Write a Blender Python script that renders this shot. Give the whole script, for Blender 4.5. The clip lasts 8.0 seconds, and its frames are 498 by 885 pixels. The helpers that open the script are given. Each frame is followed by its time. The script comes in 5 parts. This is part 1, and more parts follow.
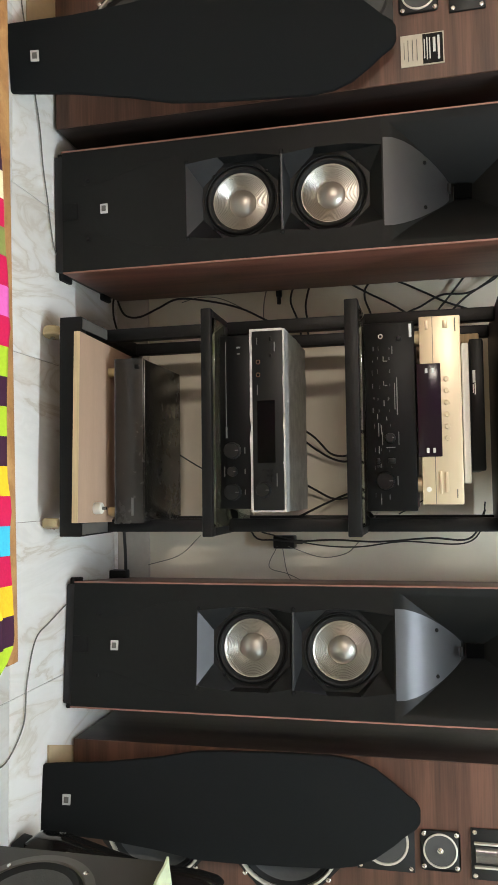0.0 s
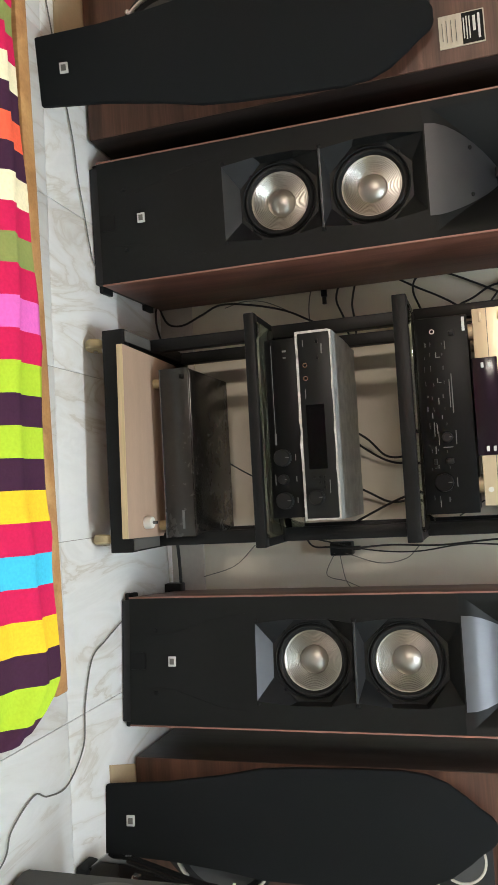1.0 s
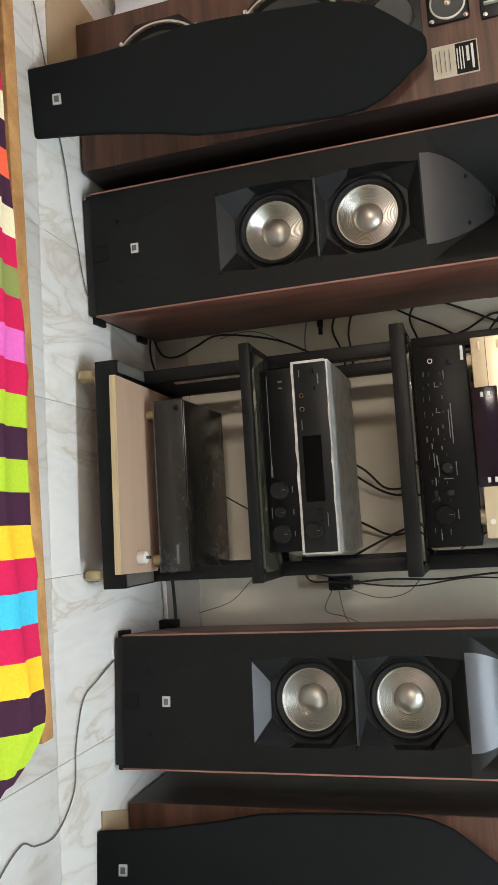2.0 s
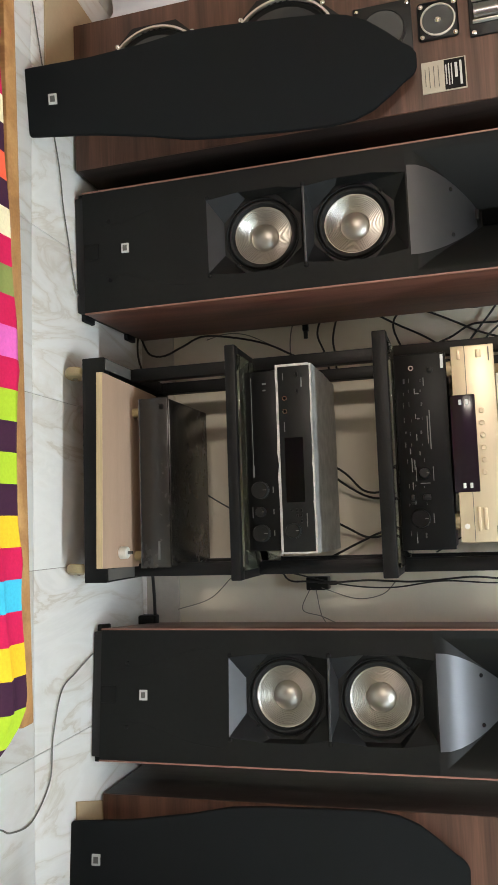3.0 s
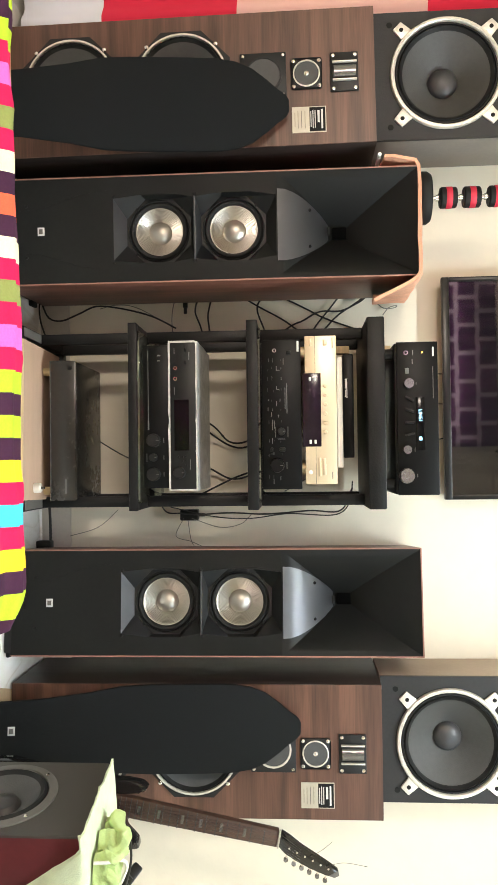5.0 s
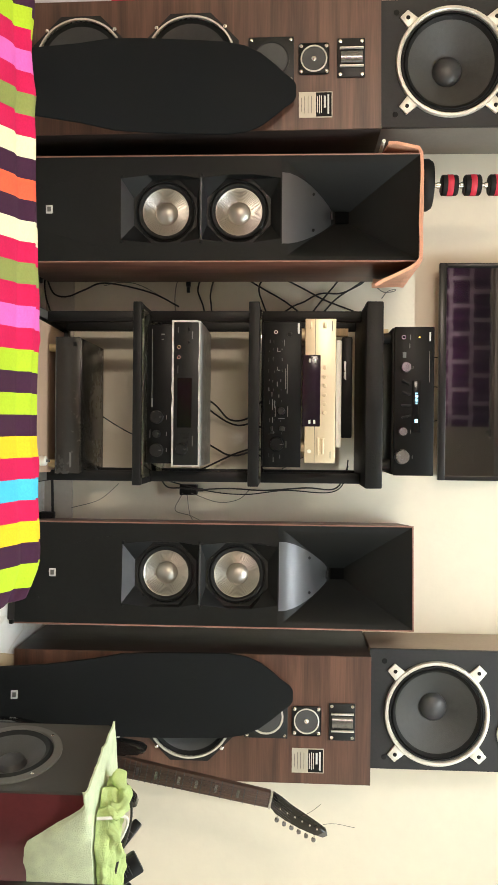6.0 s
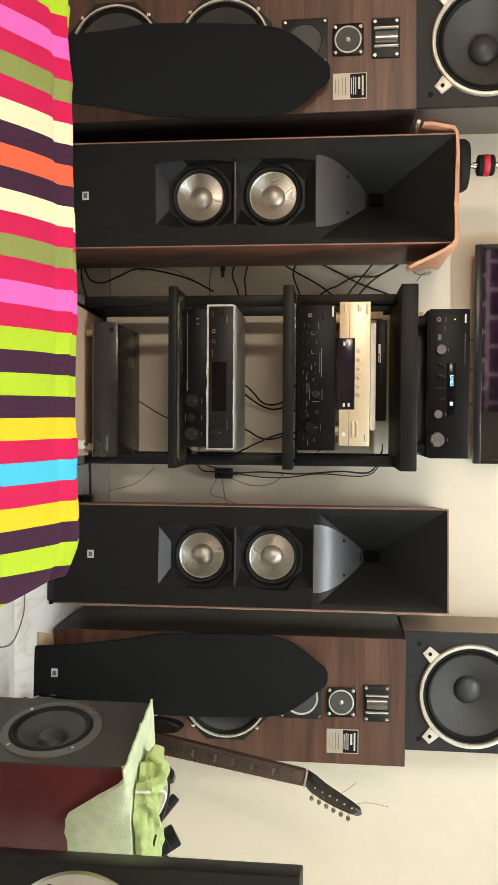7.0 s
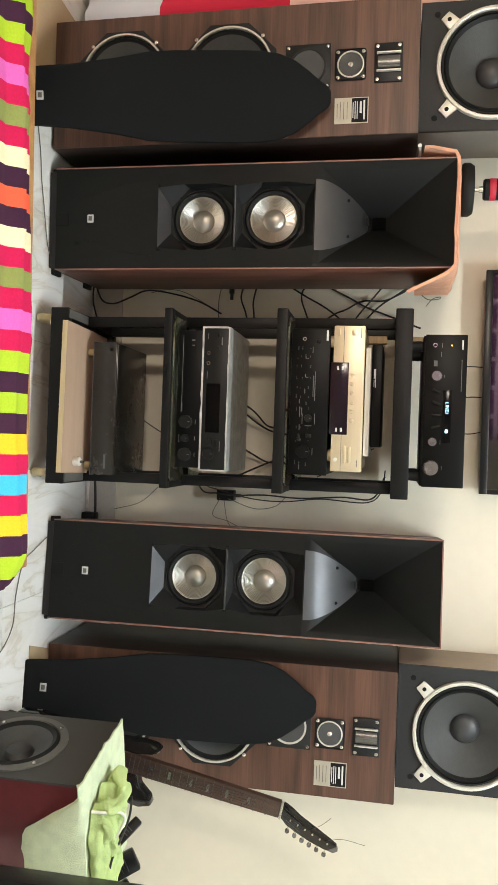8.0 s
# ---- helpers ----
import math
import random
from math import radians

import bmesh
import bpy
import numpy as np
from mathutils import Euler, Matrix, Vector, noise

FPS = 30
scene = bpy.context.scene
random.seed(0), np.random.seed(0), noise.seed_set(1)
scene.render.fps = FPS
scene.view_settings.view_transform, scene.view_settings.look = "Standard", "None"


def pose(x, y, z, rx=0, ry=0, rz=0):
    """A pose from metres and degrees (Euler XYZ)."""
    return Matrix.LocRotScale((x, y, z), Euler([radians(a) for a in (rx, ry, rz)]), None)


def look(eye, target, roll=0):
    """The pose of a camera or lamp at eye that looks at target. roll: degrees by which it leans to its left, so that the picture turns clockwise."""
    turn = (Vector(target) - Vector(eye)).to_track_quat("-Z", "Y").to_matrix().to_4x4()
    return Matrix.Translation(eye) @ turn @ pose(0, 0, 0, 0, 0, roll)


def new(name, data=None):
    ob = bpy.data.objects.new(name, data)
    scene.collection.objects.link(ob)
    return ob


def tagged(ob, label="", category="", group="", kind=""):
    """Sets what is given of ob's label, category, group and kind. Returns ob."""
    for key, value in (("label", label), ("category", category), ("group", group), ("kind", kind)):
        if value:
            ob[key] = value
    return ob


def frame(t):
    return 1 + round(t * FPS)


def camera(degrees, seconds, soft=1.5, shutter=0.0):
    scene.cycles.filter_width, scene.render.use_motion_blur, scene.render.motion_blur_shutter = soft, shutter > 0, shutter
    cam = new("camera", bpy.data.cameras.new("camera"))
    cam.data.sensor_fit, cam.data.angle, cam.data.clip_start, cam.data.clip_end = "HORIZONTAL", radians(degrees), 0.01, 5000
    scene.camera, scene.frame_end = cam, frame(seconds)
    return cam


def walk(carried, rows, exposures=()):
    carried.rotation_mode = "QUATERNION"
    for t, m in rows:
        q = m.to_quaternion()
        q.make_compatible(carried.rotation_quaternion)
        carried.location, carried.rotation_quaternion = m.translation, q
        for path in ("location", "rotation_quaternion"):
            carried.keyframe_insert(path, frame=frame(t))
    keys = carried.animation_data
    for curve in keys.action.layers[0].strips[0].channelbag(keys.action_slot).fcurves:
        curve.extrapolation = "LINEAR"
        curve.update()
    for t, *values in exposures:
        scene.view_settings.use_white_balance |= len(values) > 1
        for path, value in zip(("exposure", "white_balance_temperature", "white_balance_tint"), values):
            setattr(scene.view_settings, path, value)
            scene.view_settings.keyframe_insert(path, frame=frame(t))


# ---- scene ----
cam = camera(34.5, 8.0)
PATH = [
    (0, (0.313, 0.275, 0.935), (0.194, 2.22, 0.485), 88.5),
    (0.5, (0.299, 0.296, 0.937), (0.186, 2.226, 0.426), 88.5),
    (1, (0.298, 0.332, 0.932), (0.169, 2.242, 0.351), 85.7),
    (1.5, (0.296, 0.372, 0.922), (0.107, 2.277, 0.343), 84.3),
    (3, (0.302, 0.337, 0.936), (0.092, 2.254, 0.407), 86.4),
    (3.5, (0.316, 0.272, 0.947), (0.188, 2.215, 0.49), 86.9),
    (4, (0.349, 0.16, 0.956), (0.272, 2.13, 0.617), 87.1),
    (4.5, (0.32, -0.007, 0.917), (0.258, 1.978, 0.686), 87.8),
    (5, (0.291, -0.173, 0.893), (0.237, 1.822, 0.765), 89.2),
    (5.2, (0.278, -0.208, 0.88), (0.233, 1.79, 0.788), 89.7),
    (6.5, (0.282, -0.249, 0.869), (0.327, 1.746, 0.733), 90.8),
    (7, (0.29, -0.259, 0.871), (0.334, 1.731, 0.68), 90.5),
    (7.5, (0.29, -0.249, 0.952), (0.303, 1.728, 0.654), 90.7),
    (8, (0.286, -0.217, 1.095), (0.277, 1.75, 0.732), 92.0),
]
EXPOSURES = [(0.0, 0.08, 6750, 10), (1.5, 0.02, 6650, 10), (3.2, 0.06, 6750, 10), (3.7, 0.24, 6750, 10), (4.2, 0.52, 6750, 10), (4.6, 0.68, 6850, 10), (5.2, 0.55, 7000, 10), (6.3, 0.18, 7300, 11), (7.4, 0.08, 7300, 11), (8.0, 0.16, 7000, 10)]
walk(cam, [(t, look(eye, target, roll)) for t, eye, target, roll in PATH], EXPOSURES)

# ---- light ----
world = bpy.data.worlds.new("world")
scene.world = world
world.use_nodes = True
sky = world.node_tree.nodes.new("ShaderNodeTexSky")
sky.sky_type, sky.sun_disc = "NISHITA", False
sky.sun_elevation, sky.sun_rotation = radians(48), radians(200)
world.node_tree.links.new(sky.outputs[0], world.node_tree.nodes["Background"].inputs[0])
world.node_tree.nodes["Background"].inputs[1].default_value = 0.1


def area_lamp(name, eye, target, width, height, power, color):
    data = bpy.data.lights.new(name, "AREA")
    data.shape, data.size, data.size_y, data.energy, data.color = "RECTANGLE", width, height, power, color
    lamp = new(name, data)
    lamp.matrix_world = look(eye, target)
    return lamp


# daylight in the openings: a high window on the side wall, and one behind the drawn curtain
area_lamp("daylight_side", (2.56, 0.1, 2.22), (0.3, 1.2, 0.0), 1.7, 0.82, 22, (0.7, 0.87, 1.0))
area_lamp("daylight_back", (-0.75, -2.8, 1.75), (-0.75, 0, 1.6), 1.7, 1.5, 72, (1.0, 0.93, 0.86))
area_lamp("daylight_gap", (-1.83, -2.74, 1.72), (0.3, 1.5, 1.0), 0.28, 1.1, 66, (1.0, 0.91, 0.8))
# the tube light under the ceiling
area_lamp("tube_light", (0.85, 0.9, 2.775), (0.85, 0.9, 0), 1.2, 0.06, 62, (0.76, 0.9, 1.0))

# ---- materials ----


def material(name, color, rough=0.5, metal=0.0, vary=0.12, scale=8.0, bump=0.0, bump_scale=120.0, coat=0.0, spec=0.5, stretch=(1, 1, 1), rough_vary=0.1):
    """A surface with large stains, fine grain and relief."""
    m = bpy.data.materials.new(name)
    m.use_nodes = True
    nt = m.node_tree
    b = nt.nodes["Principled BSDF"]
    b.inputs["Metallic"].default_value = metal
    b.inputs["Coat Weight"].default_value = coat
    b.inputs["Specular IOR Level"].default_value = spec
    tc = nt.nodes.new("ShaderNodeTexCoord")
    mp = nt.nodes.new("ShaderNodeMapping")
    mp.inputs["Scale"].default_value = stretch
    nt.links.new(tc.outputs["Object"], mp.inputs[0])
    n1 = nt.nodes.new("ShaderNodeTexNoise")
    n1.inputs["Scale"].default_value, n1.inputs["Detail"].default_value = scale, 6
    n2 = nt.nodes.new("ShaderNodeTexNoise")
    n2.inputs["Scale"].default_value, n2.inputs["Detail"].default_value = scale * 14, 3
    for n in (n1, n2):
        nt.links.new(mp.outputs[0], n.inputs["Vector"])
    mix = nt.nodes.new("ShaderNodeMath")
    mix.operation = "MULTIPLY_ADD"
    mix.inputs[1].default_value = 0.35
    nt.links.new(n2.outputs[0], mix.inputs[0])
    half = nt.nodes.new("ShaderNodeMath")
    half.operation = "MULTIPLY"
    half.inputs[1].default_value = 0.65
    nt.links.new(n1.outputs[0], half.inputs[0])
    nt.links.new(half.outputs[0], mix.inputs[2])
    ramp = nt.nodes.new("ShaderNodeValToRGB")
    ramp.color_ramp.elements[0].position, ramp.color_ramp.elements[1].position = 0.3, 0.7
    ramp.color_ramp.elements[0].color = (*[c * (1 - vary) for c in color], 1)
    ramp.color_ramp.elements[1].color = (*[min(1, c * (1 + vary)) for c in color], 1)
    nt.links.new(mix.outputs[0], ramp.inputs[0])
    nt.links.new(ramp.outputs[0], b.inputs["Base Color"])
    rr = nt.nodes.new("ShaderNodeMapRange")
    rr.inputs["From Min"].default_value, rr.inputs["From Max"].default_value = 0.3, 0.7
    rr.inputs["To Min"].default_value, rr.inputs["To Max"].default_value = max(0.02, rough * (1 - rough_vary)), min(1, rough * (1 + rough_vary))
    nt.links.new(mix.outputs[0], rr.inputs[0])
    nt.links.new(rr.outputs[0], b.inputs["Roughness"])
    if bump:
        n3 = nt.nodes.new("ShaderNodeTexNoise")
        n3.inputs["Scale"].default_value, n3.inputs["Detail"].default_value = bump_scale, 4
        nt.links.new(mp.outputs[0], n3.inputs["Vector"])
        bp = nt.nodes.new("ShaderNodeBump")
        bp.inputs["Strength"].default_value, bp.inputs["Distance"].default_value = bump, 0.004
        nt.links.new(n3.outputs[0], bp.inputs["Height"])
        nt.links.new(bp.outputs[0], b.inputs["Normal"])
    return m


def wood(name, dark, mid, light, rough=0.4, scale=1.0, coat=0.0, across=False):
    """Long-grained veneer, the grain running up, or across."""
    m = bpy.data.materials.new(name)
    m.use_nodes = True
    nt = m.node_tree
    b = nt.nodes["Principled BSDF"]
    tc = nt.nodes.new("ShaderNodeTexCoord")
    info = nt.nodes.new("ShaderNodeObjectInfo")
    shift = nt.nodes.new("ShaderNodeVectorMath")
    shift.operation = "MULTIPLY_ADD"
    shift.inputs[1].default_value = (3, 3, 3)
    nt.links.new(info.outputs["Random"], shift.inputs[0])
    nt.links.new(tc.outputs["Object"], shift.inputs[2])
    mp = nt.nodes.new("ShaderNodeMapping")
    mp.inputs["Scale"].default_value = (scale * 0.55, scale * 9, scale * 9) if across else (scale * 9, scale * 9, scale * 0.55)
    nt.links.new(shift.outputs[0], mp.inputs[0])
    n = nt.nodes.new("ShaderNodeTexNoise")
    n.inputs["Scale"].default_value, n.inputs["Detail"].default_value, n.inputs["Distortion"].default_value = 2.2, 9, 0.9
    nt.links.new(mp.outputs[0], n.inputs["Vector"])
    mp2 = nt.nodes.new("ShaderNodeMapping")
    mp2.inputs["Scale"].default_value = (scale * 5, scale * 160, scale * 160) if across else (scale * 160, scale * 160, scale * 5)
    nt.links.new(shift.outputs[0], mp2.inputs[0])
    n2 = nt.nodes.new("ShaderNodeTexNoise")
    n2.inputs["Scale"].default_value, n2.inputs["Detail"].default_value = 1.5, 4
    nt.links.new(mp2.outputs[0], n2.inputs["Vector"])
    mix = nt.nodes.new("ShaderNodeMix")
    mix.inputs[0].default_value = 0.24
    nt.links.new(n.outputs[0], mix.inputs[2])
    nt.links.new(n2.outputs[0], mix.inputs[3])
    ramp = nt.nodes.new("ShaderNodeValToRGB")
    e = ramp.color_ramp.elements
    e[0].position, e[0].color = 0.36, (*dark, 1)
    e[1].position, e[1].color = 0.64, (*light, 1)
    c = e.new(0.5)
    c.color = (*mid, 1)
    nt.links.new(mix.outputs[0], ramp.inputs[0])
    nt.links.new(ramp.outputs[0], b.inputs["Base Color"])
    b.inputs["Roughness"].default_value = rough
    b.inputs["Coat Weight"].default_value = coat
    b.inputs["Coat Roughness"].default_value = 0.25
    bp = nt.nodes.new("ShaderNodeBump")
    bp.inputs["Strength"].default_value, bp.inputs["Distance"].default_value = 0.12, 0.002
    nt.links.new(n2.outputs[0], bp.inputs["Height"])
    nt.links.new(bp.outputs[0], b.inputs["Normal"])
    return m


def marble(name):
    m = bpy.data.materials.new(name)
    m.use_nodes = True
    nt = m.node_tree
    b = nt.nodes["Principled BSDF"]
    geo = nt.nodes.new("ShaderNodeNewGeometry")
    info = nt.nodes.new("ShaderNodeObjectInfo")
    shift = nt.nodes.new("ShaderNodeVectorMath")
    shift.operation = "MULTIPLY_ADD"
    shift.inputs[1].default_value = (7, 5, 0)
    nt.links.new(info.outputs["Random"], shift.inputs[0])
    nt.links.new(geo.outputs["Position"], shift.inputs[2])
    mp = nt.nodes.new("ShaderNodeMapping")
    mp.inputs["Rotation"].default_value = (0, 0, 0.95)
    mp.inputs["Scale"].default_value = (1.9, 0.6, 1)
    nt.links.new(shift.outputs[0], mp.inputs[0])
    n = nt.nodes.new("ShaderNodeTexNoise")
    n.inputs["Scale"].default_value, n.inputs["Detail"].default_value, n.inputs["Distortion"].default_value = 3.6, 9, 1.1
    n.inputs["Roughness"].default_value = 0.55
    nt.links.new(mp.outputs[0], n.inputs["Vector"])
    ramp = nt.nodes.new("ShaderNodeValToRGB")
    e = ramp.color_ramp.elements
    e[0].position, e[0].color = 0.0, (0.86, 0.84, 0.81, 1)
    e[1].position, e[1].color = 1.0, (0.84, 0.82, 0.79, 1)
    for p, c in ((0.42, (0.86, 0.84, 0.81)), (0.47, (0.74, 0.69, 0.62)), (0.497, (0.56, 0.48, 0.38)), (0.515, (0.76, 0.72, 0.67)), (0.57, (0.85, 0.83, 0.8)), (0.63, (0.77, 0.75, 0.72)), (0.68, (0.86, 0.84, 0.81))):
        k = e.new(p)
        k.color = (*c, 1)
    nt.links.new(n.outputs[0], ramp.inputs[0])
    n2 = nt.nodes.new("ShaderNodeTexNoise")
    n2.inputs["Scale"].default_value, n2.inputs["Detail"].default_value = 2.0, 5
    nt.links.new(mp.outputs[0], n2.inputs["Vector"])
    mix = nt.nodes.new("ShaderNodeMix")
    mix.data_type = "RGBA"
    mix.inputs[7].default_value = (0.87, 0.85, 0.82, 1)
    nt.links.new(n2.outputs[0], mix.inputs[0])
    nt.links.new(ramp.outputs[0], mix.inputs[6])
    nt.links.new(mix.outputs[2], b.inputs["Base Color"])
    b.inputs["Roughness"].default_value = 0.3
    return m


def glass(name, tint=(0.75, 0.86, 0.82)):
    m = bpy.data.materials.new(name)
    m.use_nodes = True
    b = m.node_tree.nodes["Principled BSDF"]
    b.inputs["Base Color"].default_value = (*tint, 1)
    b.inputs["Transmission Weight"].default_value = 1.0
    b.inputs["Roughness"].default_value = 0.03
    return m


STRIPES = {
    "m": (0.58, 0.014, 0.08), "p": (0.72, 0.13, 0.45), "o": (0.24, 0.27, 0.08), "c": (0.8, 0.7, 0.46), "d": (0.05, 0.016, 0.038),
    "r": (0.85, 0.12, 0.06), "l": (0.4, 0.56, 0.035), "y": (0.85, 0.52, 0.03), "b": (0.05, 0.47, 0.66),
}
ORDER = "yldlmpmomcdrdcmompmldldymbmydldl"


def striped_cloth(name):
    m = bpy.data.materials.new(name)
    m.use_nodes = True
    nt = m.node_tree
    b = nt.nodes["Principled BSDF"]
    uv = nt.nodes.new("ShaderNodeUVMap")
    sep = nt.nodes.new("ShaderNodeSeparateXYZ")
    nt.links.new(uv.outputs[0], sep.inputs[0])
    ramp = nt.nodes.new("ShaderNodeValToRGB")
    ramp.color_ramp.interpolation = "CONSTANT"
    e = ramp.color_ramp.elements
    for k, s in enumerate(ORDER):
        one = e[0] if k == 0 else (e[1] if k == 1 else e.new(k / len(ORDER)))
        one.position, one.color = k / len(ORDER), (*STRIPES[s], 1)
    nt.links.new(sep.outputs[0], ramp.inputs[0])
    tc = nt.nodes.new("ShaderNodeTexCoord")
    n = nt.nodes.new("ShaderNodeTexNoise")
    n.inputs["Scale"].default_value, n.inputs["Detail"].default_value = 260, 3
    nt.links.new(tc.outputs["Object"], n.inputs["Vector"])
    hsv = nt.nodes.new("ShaderNodeHueSaturation")
    mr = nt.nodes.new("ShaderNodeMapRange")
    mr.inputs["To Min"].default_value, mr.inputs["To Max"].default_value = 0.82, 1.12
    nt.links.new(n.outputs[0], mr.inputs[0])
    nt.links.new(mr.outputs[0], hsv.inputs["Value"])
    nt.links.new(ramp.outputs[0], hsv.inputs["Color"])
    nt.links.new(hsv.outputs[0], b.inputs["Base Color"])
    b.inputs["Roughness"].default_value = 0.85
    b.inputs["Specular IOR Level"].default_value = 0.15
    bp = nt.nodes.new("ShaderNodeBump")
    bp.inputs["Strength"].default_value, bp.inputs["Distance"].default_value = 0.25, 0.001
    nt.links.new(n.outputs[0], bp.inputs["Height"])
    nt.links.new(bp.outputs[0], b.inputs["Normal"])
    return m


def checked_cloth(name):
    """Broad red, pale pink and white checks."""
    m = bpy.data.materials.new(name)
    m.use_nodes = True
    nt = m.node_tree
    b = nt.nodes["Principled BSDF"]
    tc = nt.nodes.new("ShaderNodeTexCoord")
    sep = nt.nodes.new("ShaderNodeSeparateXYZ")
    nt.links.new(tc.outputs["Object"], sep.inputs[0])
    mr = nt.nodes.new("ShaderNodeMapRange")
    mr.inputs["From Min"].default_value, mr.inputs["From Max"].default_value = 0.0, 2.3
    nt.links.new(sep.outputs[2], mr.inputs[0])
    ramp = nt.nodes.new("ShaderNodeValToRGB")
    ramp.color_ramp.interpolation = "CONSTANT"
    e = ramp.color_ramp.elements
    e[0].position, e[0].color = 0.0, (0.7, 0.72, 0.8, 1)
    e[1].position, e[1].color = 0.11, (0.66, 0.02, 0.06, 1)
    for p, c in ((0.3, (0.8, 0.5, 0.47)), (0.555, (0.66, 0.02, 0.06)), (0.8, (0.75, 0.7, 0.7))):
        k = e.new(p)
        k.color = (*c, 1)
    nt.links.new(mr.outputs[0], ramp.inputs[0])
    nt.links.new(ramp.outputs[0], b.inputs["Base Color"])
    b.inputs["Roughness"].default_value = 0.9
    return m


def curtain_cloth(name):
    """Thin purple cloth with a woven chain pattern, which lets daylight through."""
    m = bpy.data.materials.new(name)
    m.use_nodes = True
    nt = m.node_tree
    nt.nodes.remove(nt.nodes["Principled BSDF"])
    out = nt.nodes["Material Output"]
    tc = nt.nodes.new("ShaderNodeTexCoord")
    br = nt.nodes.new("ShaderNodeTexBrick")
    br.inputs["Scale"].default_value = 1.0
    br.inputs["Brick Width"].default_value, br.inputs["Row Height"].default_value = 0.27, 0.2
    br.inputs["Mortar Size"].default_value = 0.022
    br.inputs["Color1"].default_value, br.inputs["Color2"].default_value = (0.3, 0.15, 0.3, 1), (0.22, 0.11, 0.23, 1)
    br.inputs["Mortar"].default_value = (0.66, 0.56, 0.66, 1)
    mp = nt.nodes.new("ShaderNodeMapping")
    mp.inputs["Rotation"].default_value = (radians(90), 0, 0)
    nt.links.new(tc.outputs["Object"], mp.inputs[0])
    nt.links.new(mp.outputs[0], br.inputs["Vector"])
    d, t = nt.nodes.new("ShaderNodeBsdfDiffuse"), nt.nodes.new("ShaderNodeBsdfTranslucent")
    mix = nt.nodes.new("ShaderNodeMixShader")
    mix.inputs[0].default_value = 0.6
    for s in (d, t):
        nt.links.new(br.outputs[0], s.inputs[0])
    nt.links.new(d.outputs[0], mix.inputs[1])
    nt.links.new(t.outputs[0], mix.inputs[2])
    nt.links.new(mix.outputs[0], out.inputs[0])
    return m


def glow(name, color, strength):
    m = bpy.data.materials.new(name)
    m.use_nodes = True
    b = m.node_tree.nodes["Principled BSDF"]
    b.inputs["Base Color"].default_value = (*color, 1)
    b.inputs["Emission Color"].default_value = (*color, 1)
    b.inputs["Emission Strength"].default_value = strength
    return m


M_WALL = material("wall_paint", (0.74, 0.68, 0.555), 0.75, vary=0.05, scale=1.6, bump=0.12, bump_scale=60)
M_CEIL = material("ceiling_paint", (0.8, 0.78, 0.74), 0.85, vary=0.04, scale=1.2)
M_TILE = marble("floor_marble")
M_GROUT = material("grout", (0.42, 0.38, 0.34), 0.9, vary=0.2, scale=20)
M_SKIRT = material("skirting_tile", (0.55, 0.5, 0.44), 0.35, vary=0.1, scale=5)
M_BAFFLE = material("black_vinyl", (0.0085, 0.0088, 0.0084), 0.5, vary=0.25, scale=5, bump=0.1, bump_scale=900, spec=0.17)
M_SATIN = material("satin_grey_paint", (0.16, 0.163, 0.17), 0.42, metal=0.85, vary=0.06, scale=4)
M_CHERRY = wood("cherry_veneer", (0.07, 0.025, 0.017), (0.12, 0.044, 0.03), (0.17, 0.068, 0.046), 0.42)
M_CHERRY_EDGE = wood("cherry_edge", (0.22, 0.1, 0.07), (0.28, 0.13, 0.095), (0.34, 0.17, 0.125), 0.5)
M_WALNUT = wood("walnut_veneer", (0.052, 0.024, 0.016), (0.09, 0.042, 0.028), (0.14, 0.066, 0.043), 0.42, scale=1.2, across=True)
# cabinet colour, darker and greyer than the front veneer
M_WALNUT_DARK = wood("dark_walnut_side", (0.018, 0.013, 0.011), (0.03, 0.022, 0.019), (0.045, 0.034, 0.03), 0.38)
M_ALU = material("spun_aluminium", (0.44, 0.425, 0.385), 0.32, metal=1.0, vary=0.05, scale=6)
M_CAP = material("satin_aluminium_cap", (0.42, 0.4, 0.36), 0.42, metal=1.0, vary=0.05, scale=6)
M_RUBBER = material("rubber_surround", (0.009, 0.009, 0.009), 0.6, vary=0.2, scale=10, spec=0.25)
M_BASKET = material("driver_frame", (0.012, 0.0125, 0.013), 0.45, vary=0.15, scale=10, spec=0.3)
M_PAPER = material("paper_cone", (0.055, 0.056, 0.055), 0.62, vary=0.2, scale=6, bump=0.2, bump_scale=300)
M_DUST = material("dust_cap", (0.04, 0.04, 0.042), 0.45, vary=0.2, scale=10)
M_RING = material("cast_ring", (0.66, 0.63, 0.56), 0.38, metal=0.35, vary=0.1, scale=14, bump=0.1, bump_scale=300)
# darker copy of the satin for shaded facets; also divider, frets and dark print
M_FACET = material("shaded_satin_and_dark_print", (0.045, 0.047, 0.05), 0.4, metal=0.4, vary=0.1)
M_AMP = material("dusty_brown_black_steel", (0.022, 0.02, 0.018), 0.26, vary=0.25, scale=5, rough_vary=0.2)
M_SUBFRONT = material("dark_brown_grey_paint", (0.05, 0.046, 0.041), 0.45, vary=0.15, scale=6, bump=0.08, bump_scale=300)
M_FLANGE = material("grey_plastic_flange", (0.11, 0.105, 0.095), 0.45, vary=0.15)
M_KNOB = material("dark_spun_metal", (0.2, 0.2, 0.2), 0.26, metal=0.85, vary=0.15, scale=10)
M_CHROME = material("chrome", (0.7, 0.68, 0.65), 0.18, metal=1.0, vary=0.04)
